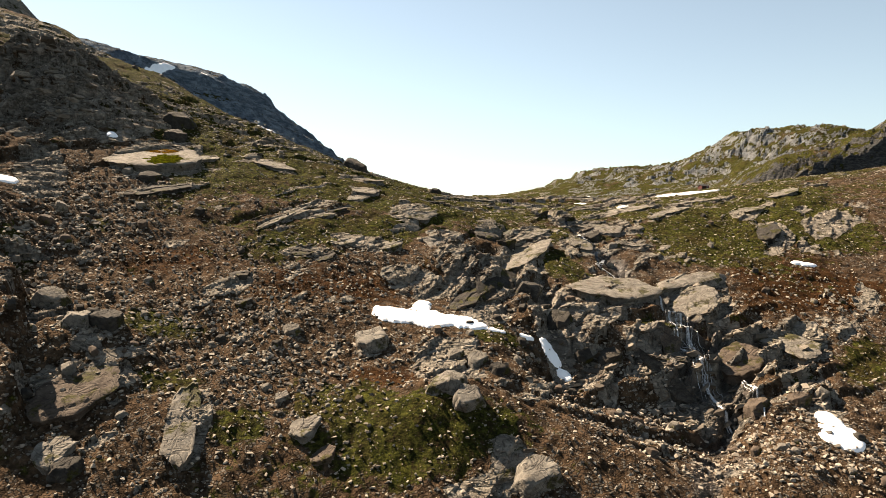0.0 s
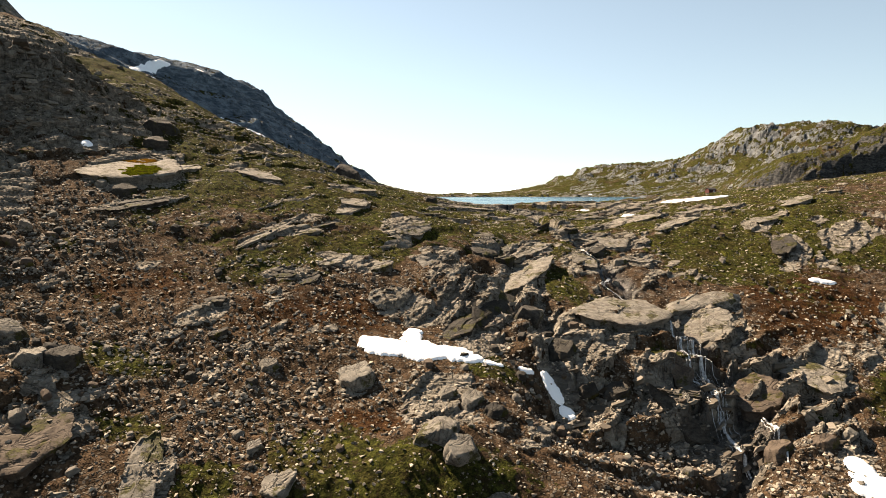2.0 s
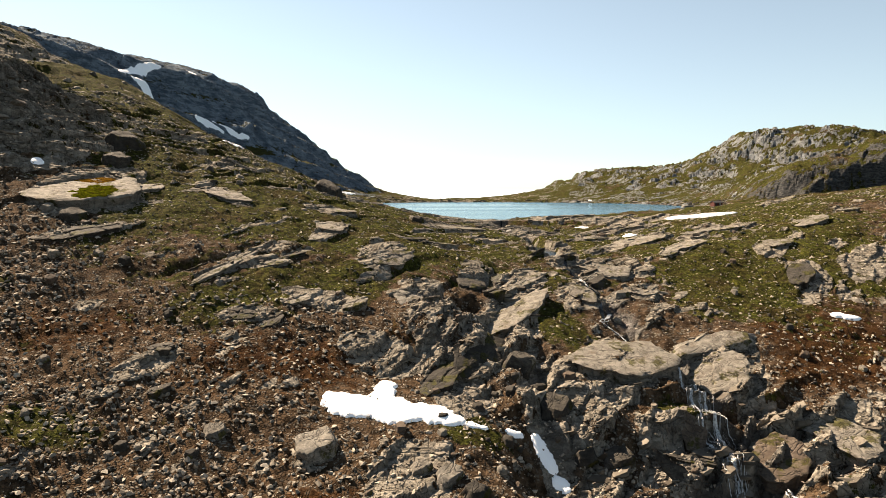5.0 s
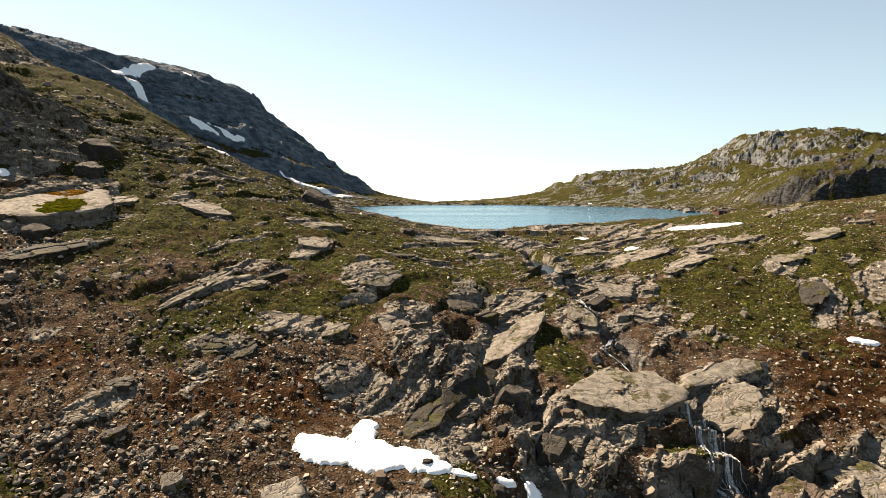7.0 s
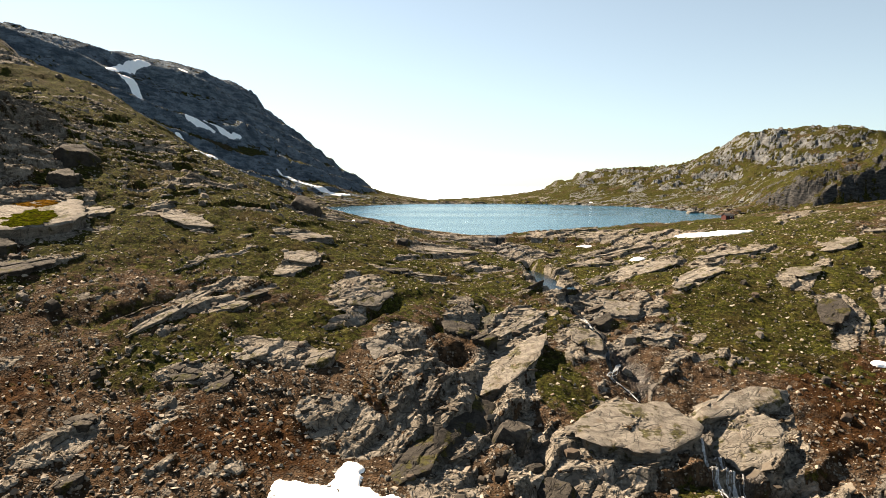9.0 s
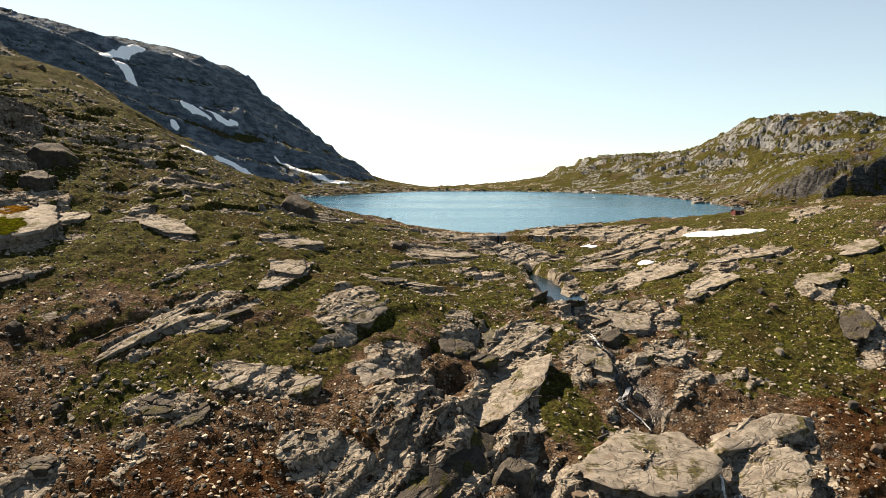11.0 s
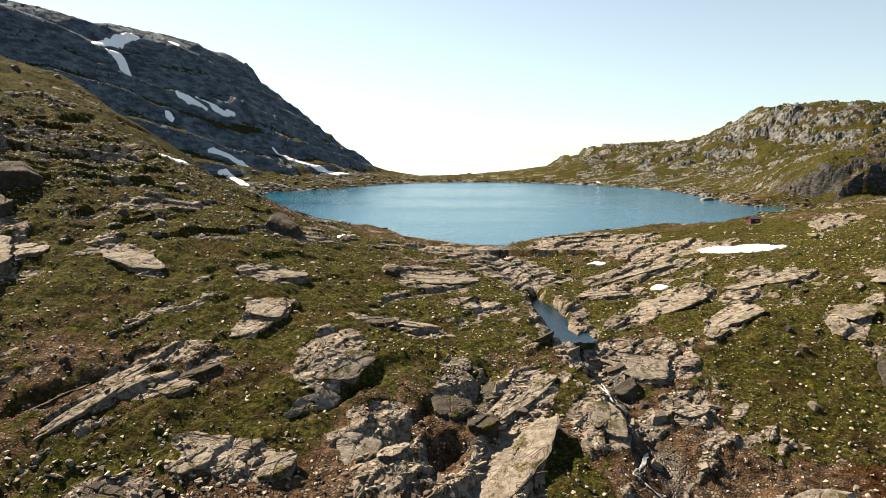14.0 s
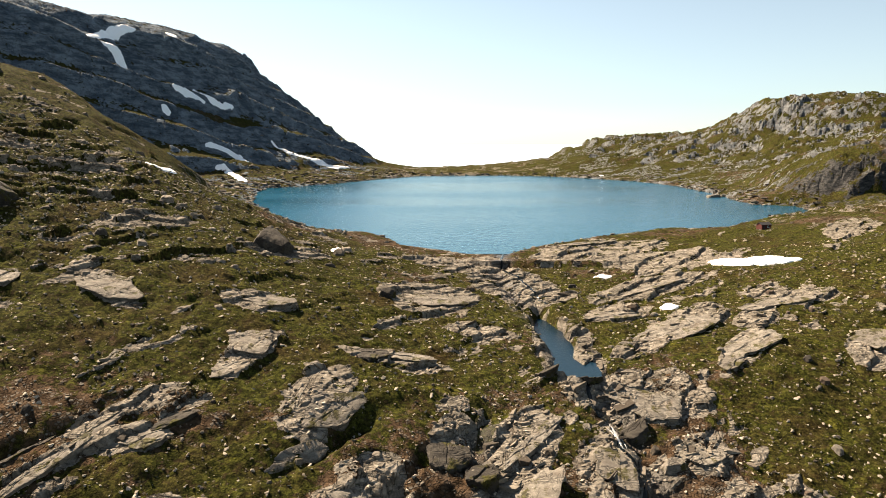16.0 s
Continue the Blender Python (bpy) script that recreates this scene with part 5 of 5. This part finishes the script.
def cascade(places, width, strands, seed, label):
    """White water that falls over the ledges in several thin strands."""
    r = random.Random(seed)
    p = np.array(places, float)
    cut = np.concatenate([[0], np.cumsum(np.hypot(*np.diff(p, axis=0).T))])
    thing = tagged(new("waterfall", None), label, "waterfall")
    x0, y0 = p[0]
    thing.location = (x0, y0, height_at(x0, y0))
    bpy.context.view_layer.update()
    for k in range(strands):
        a, b = sorted((r.uniform(0, 0.35), r.uniform(0.6, 1.0))) if k else (0.0, 1.0)
        s = np.arange(a * cut[-1], b * cut[-1], 0.22)
        off = width * (r.random() - 0.5) if k else 0.0
        x = np.interp(s, cut, p[:, 0]) + off * np.minimum(1, (s - s[0]) / 4) + (0.9 if k == 0 else 1.7) * fbm(s, 0 * s + 5.1 * k + seed, 6.0, 5, 0.6)
        y = np.interp(s, cut, p[:, 1])
        side = np.linspace(-1, 1, 4)
        flow = fbm(s, 0 * s + 2.3 * k - seed, 2.4, 4, 0.6) + (0.25 if k == 0 else -0.02)
        w = (0.26 if k == 0 else 0.09) * np.clip(0.35 + 1.5 * flow, 0.02, 1.5)
        fx, fy = x[:, None] + w[:, None] * side[None], np.repeat(y[:, None], 4, 1)
        z = land(fx, fy)[0]
        bed = np.convolve(np.pad(z[:, 1], 8, mode="edge"), np.ones(17) / 17, mode="valid")
        z = np.maximum(np.maximum(z, z[:, 1:2] - 0.1), bed[:, None] - 0.1) + 0.30 + 0.10 * (1 - side[None] ** 2) - 0.5 * smooth(0.05, -0.1, flow)[:, None]
        mesh = sheet_mesh("strand", fx - thing.location.x, fy - thing.location.y, z - thing.location.z, None, FOAM)
        strand = new("strand", mesh)
        strand.parent = thing
    return thing


cascade([(56.6, 171), (55.5, 165), (54.6, 159.4), (54.5, 151.3), (54.4, 143.9), (54.3, 139.8), (55.9, 131.9)], 5.0, 15, 3, "thin white waterfall in several strands down dark ledges")
cascade([(52.5, 168), (51.8, 160), (51.5, 152), (52, 146)], 3.0, 3, 8, "thin white side strand of a waterfall on dark rock")
cascade([(62, 143), (61.5, 136), (60, 128)], 2.4, 3, 12, "thin white trickle down a jointed cliff")
cascade([(44.5, 191), (42.5, 187), (40.3, 184), (43.9, 181.5), (45, 179)], 1.4, 4, 21, "short white cascade between brown banks")
cascade([(40, 208), (40.4, 204), (41, 200)], 1.4, 4, 30, "short white cascade over a step of rock")


# ---- hut by the lake ----
def box(bm, x, y, z, sx, sy, sz):
    m = Matrix.LocRotScale((x, y, z), None, (sx, sy, sz))
    return bmesh.ops.create_cube(bm, size=1.0, matrix=m)


def hut(x, y, yaw):
    base = new("hut", None)
    h = 0.0
    red, dark, white, glass = plain_material("red_boards", (0.075, 0.018, 0.014)), plain_material("dark_turf_roof", (0.03, 0.028, 0.03)), plain_material("white_trim", (0.7, 0.7, 0.66)), plain_material("dark_pane", (0.02, 0.025, 0.03), 0.1)
    bm = bmesh.new()
    box(bm, 0, 0, 1.1, 5.2, 3.4, 2.2)
    for sx in (-2.6, 2.6):
        v = [bm.verts.new(p) for p in ((sx, -1.7, 2.2), (sx, 1.7, 2.2), (sx, 0, 3.1))]
        bm.faces.new(v)
    for k in range(18):
        box(bm, -2.5 + 0.294 * k, -1.71, 1.1, 0.05, 0.04, 2.2)
    part("wall", bm, red, base, "dark red board walls")
    for side in (-1, 1):
        bm = bmesh.new()
        bmesh.ops.create_cube(bm, size=1.0, matrix=Matrix.Translation((0, side * 0.92, 2.68)) @ Matrix.Rotation(side * -0.487, 4, "X") @ Matrix.Diagonal((5.8, 2.25, 0.16, 1)))
        part("roof", bm, dark, base, "dark roof")
    bm = bmesh.new()
    box(bm, -1.2, -1.74, 0.95, 0.85, 0.06, 1.9)
    part("door", bm, dark, base)
    bm = bmesh.new()
    box(bm, 1.0, -1.74, 1.3, 1.1, 0.06, 0.9)
    frame_ob = part("window", bm, white, base, "white window frame")
    bm = bmesh.new()
    box(bm, 1.0, -1.78, 1.3, 0.9, 0.03, 0.7)
    part("pane", bm, glass, frame_ob)
    bm = bmesh.new()
    box(bm, 0, 0, -0.35, 5.3, 3.5, 0.8)
    part("plinth", bm, PALE_ROCK, base, "grey stone plinth")
    base.matrix_world = pose(x, y, height_at(x, y) + 0.2, 0, 0, yaw) @ Matrix.Scale(0.85, 4)
    return tagged(base, "small dark red wooden hut with a dark roof by the lake", "hut")


hut(136.0, 367.0, 18)

# ---- rocks that stand in the lake ----
for x, y, size in ((205, 604, 7.0), (212, 610, 5.0), (200, 600, 3.0)):
    ob = tagged(new("islet_rock", BOULDER_SHAPES[0]), "pale low rock standing in the lake water", "rock", "rocks in the lake")
    ob.matrix_world = pose(x, y, 0.2, 0, 0, 25 * size) @ Matrix.Diagonal((1.4 * size, 0.9 * size, 0.5 * size, 1))

# ---- bright haze over the low land beyond the lake: an added sheet that glows ----
HAZE_GLOW = bpy.data.materials.new("glowing_haze")
HAZE_GLOW.use_nodes = True
HAZE_GLOW.node_tree.nodes["Principled BSDF"].inputs["Base Color"].default_value = (0.85, 0.9, 0.93, 1)
HAZE_GLOW.node_tree.nodes["Principled BSDF"].inputs["Emission Color"].default_value = (0.95, 1.0, 1.0, 1)
HAZE_GLOW.node_tree.nodes["Principled BSDF"].inputs["Emission Strength"].default_value = 0.49
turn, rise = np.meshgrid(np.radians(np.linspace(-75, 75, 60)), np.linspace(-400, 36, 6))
tagged(new("backdrop_haze", sheet_mesh("haze", 4700 * np.sin(turn), 4700 * np.cos(turn), rise, None, HAZE_GLOW)), "glowing white sheet that stands for haze along the far horizon", "haze", kind="structure")
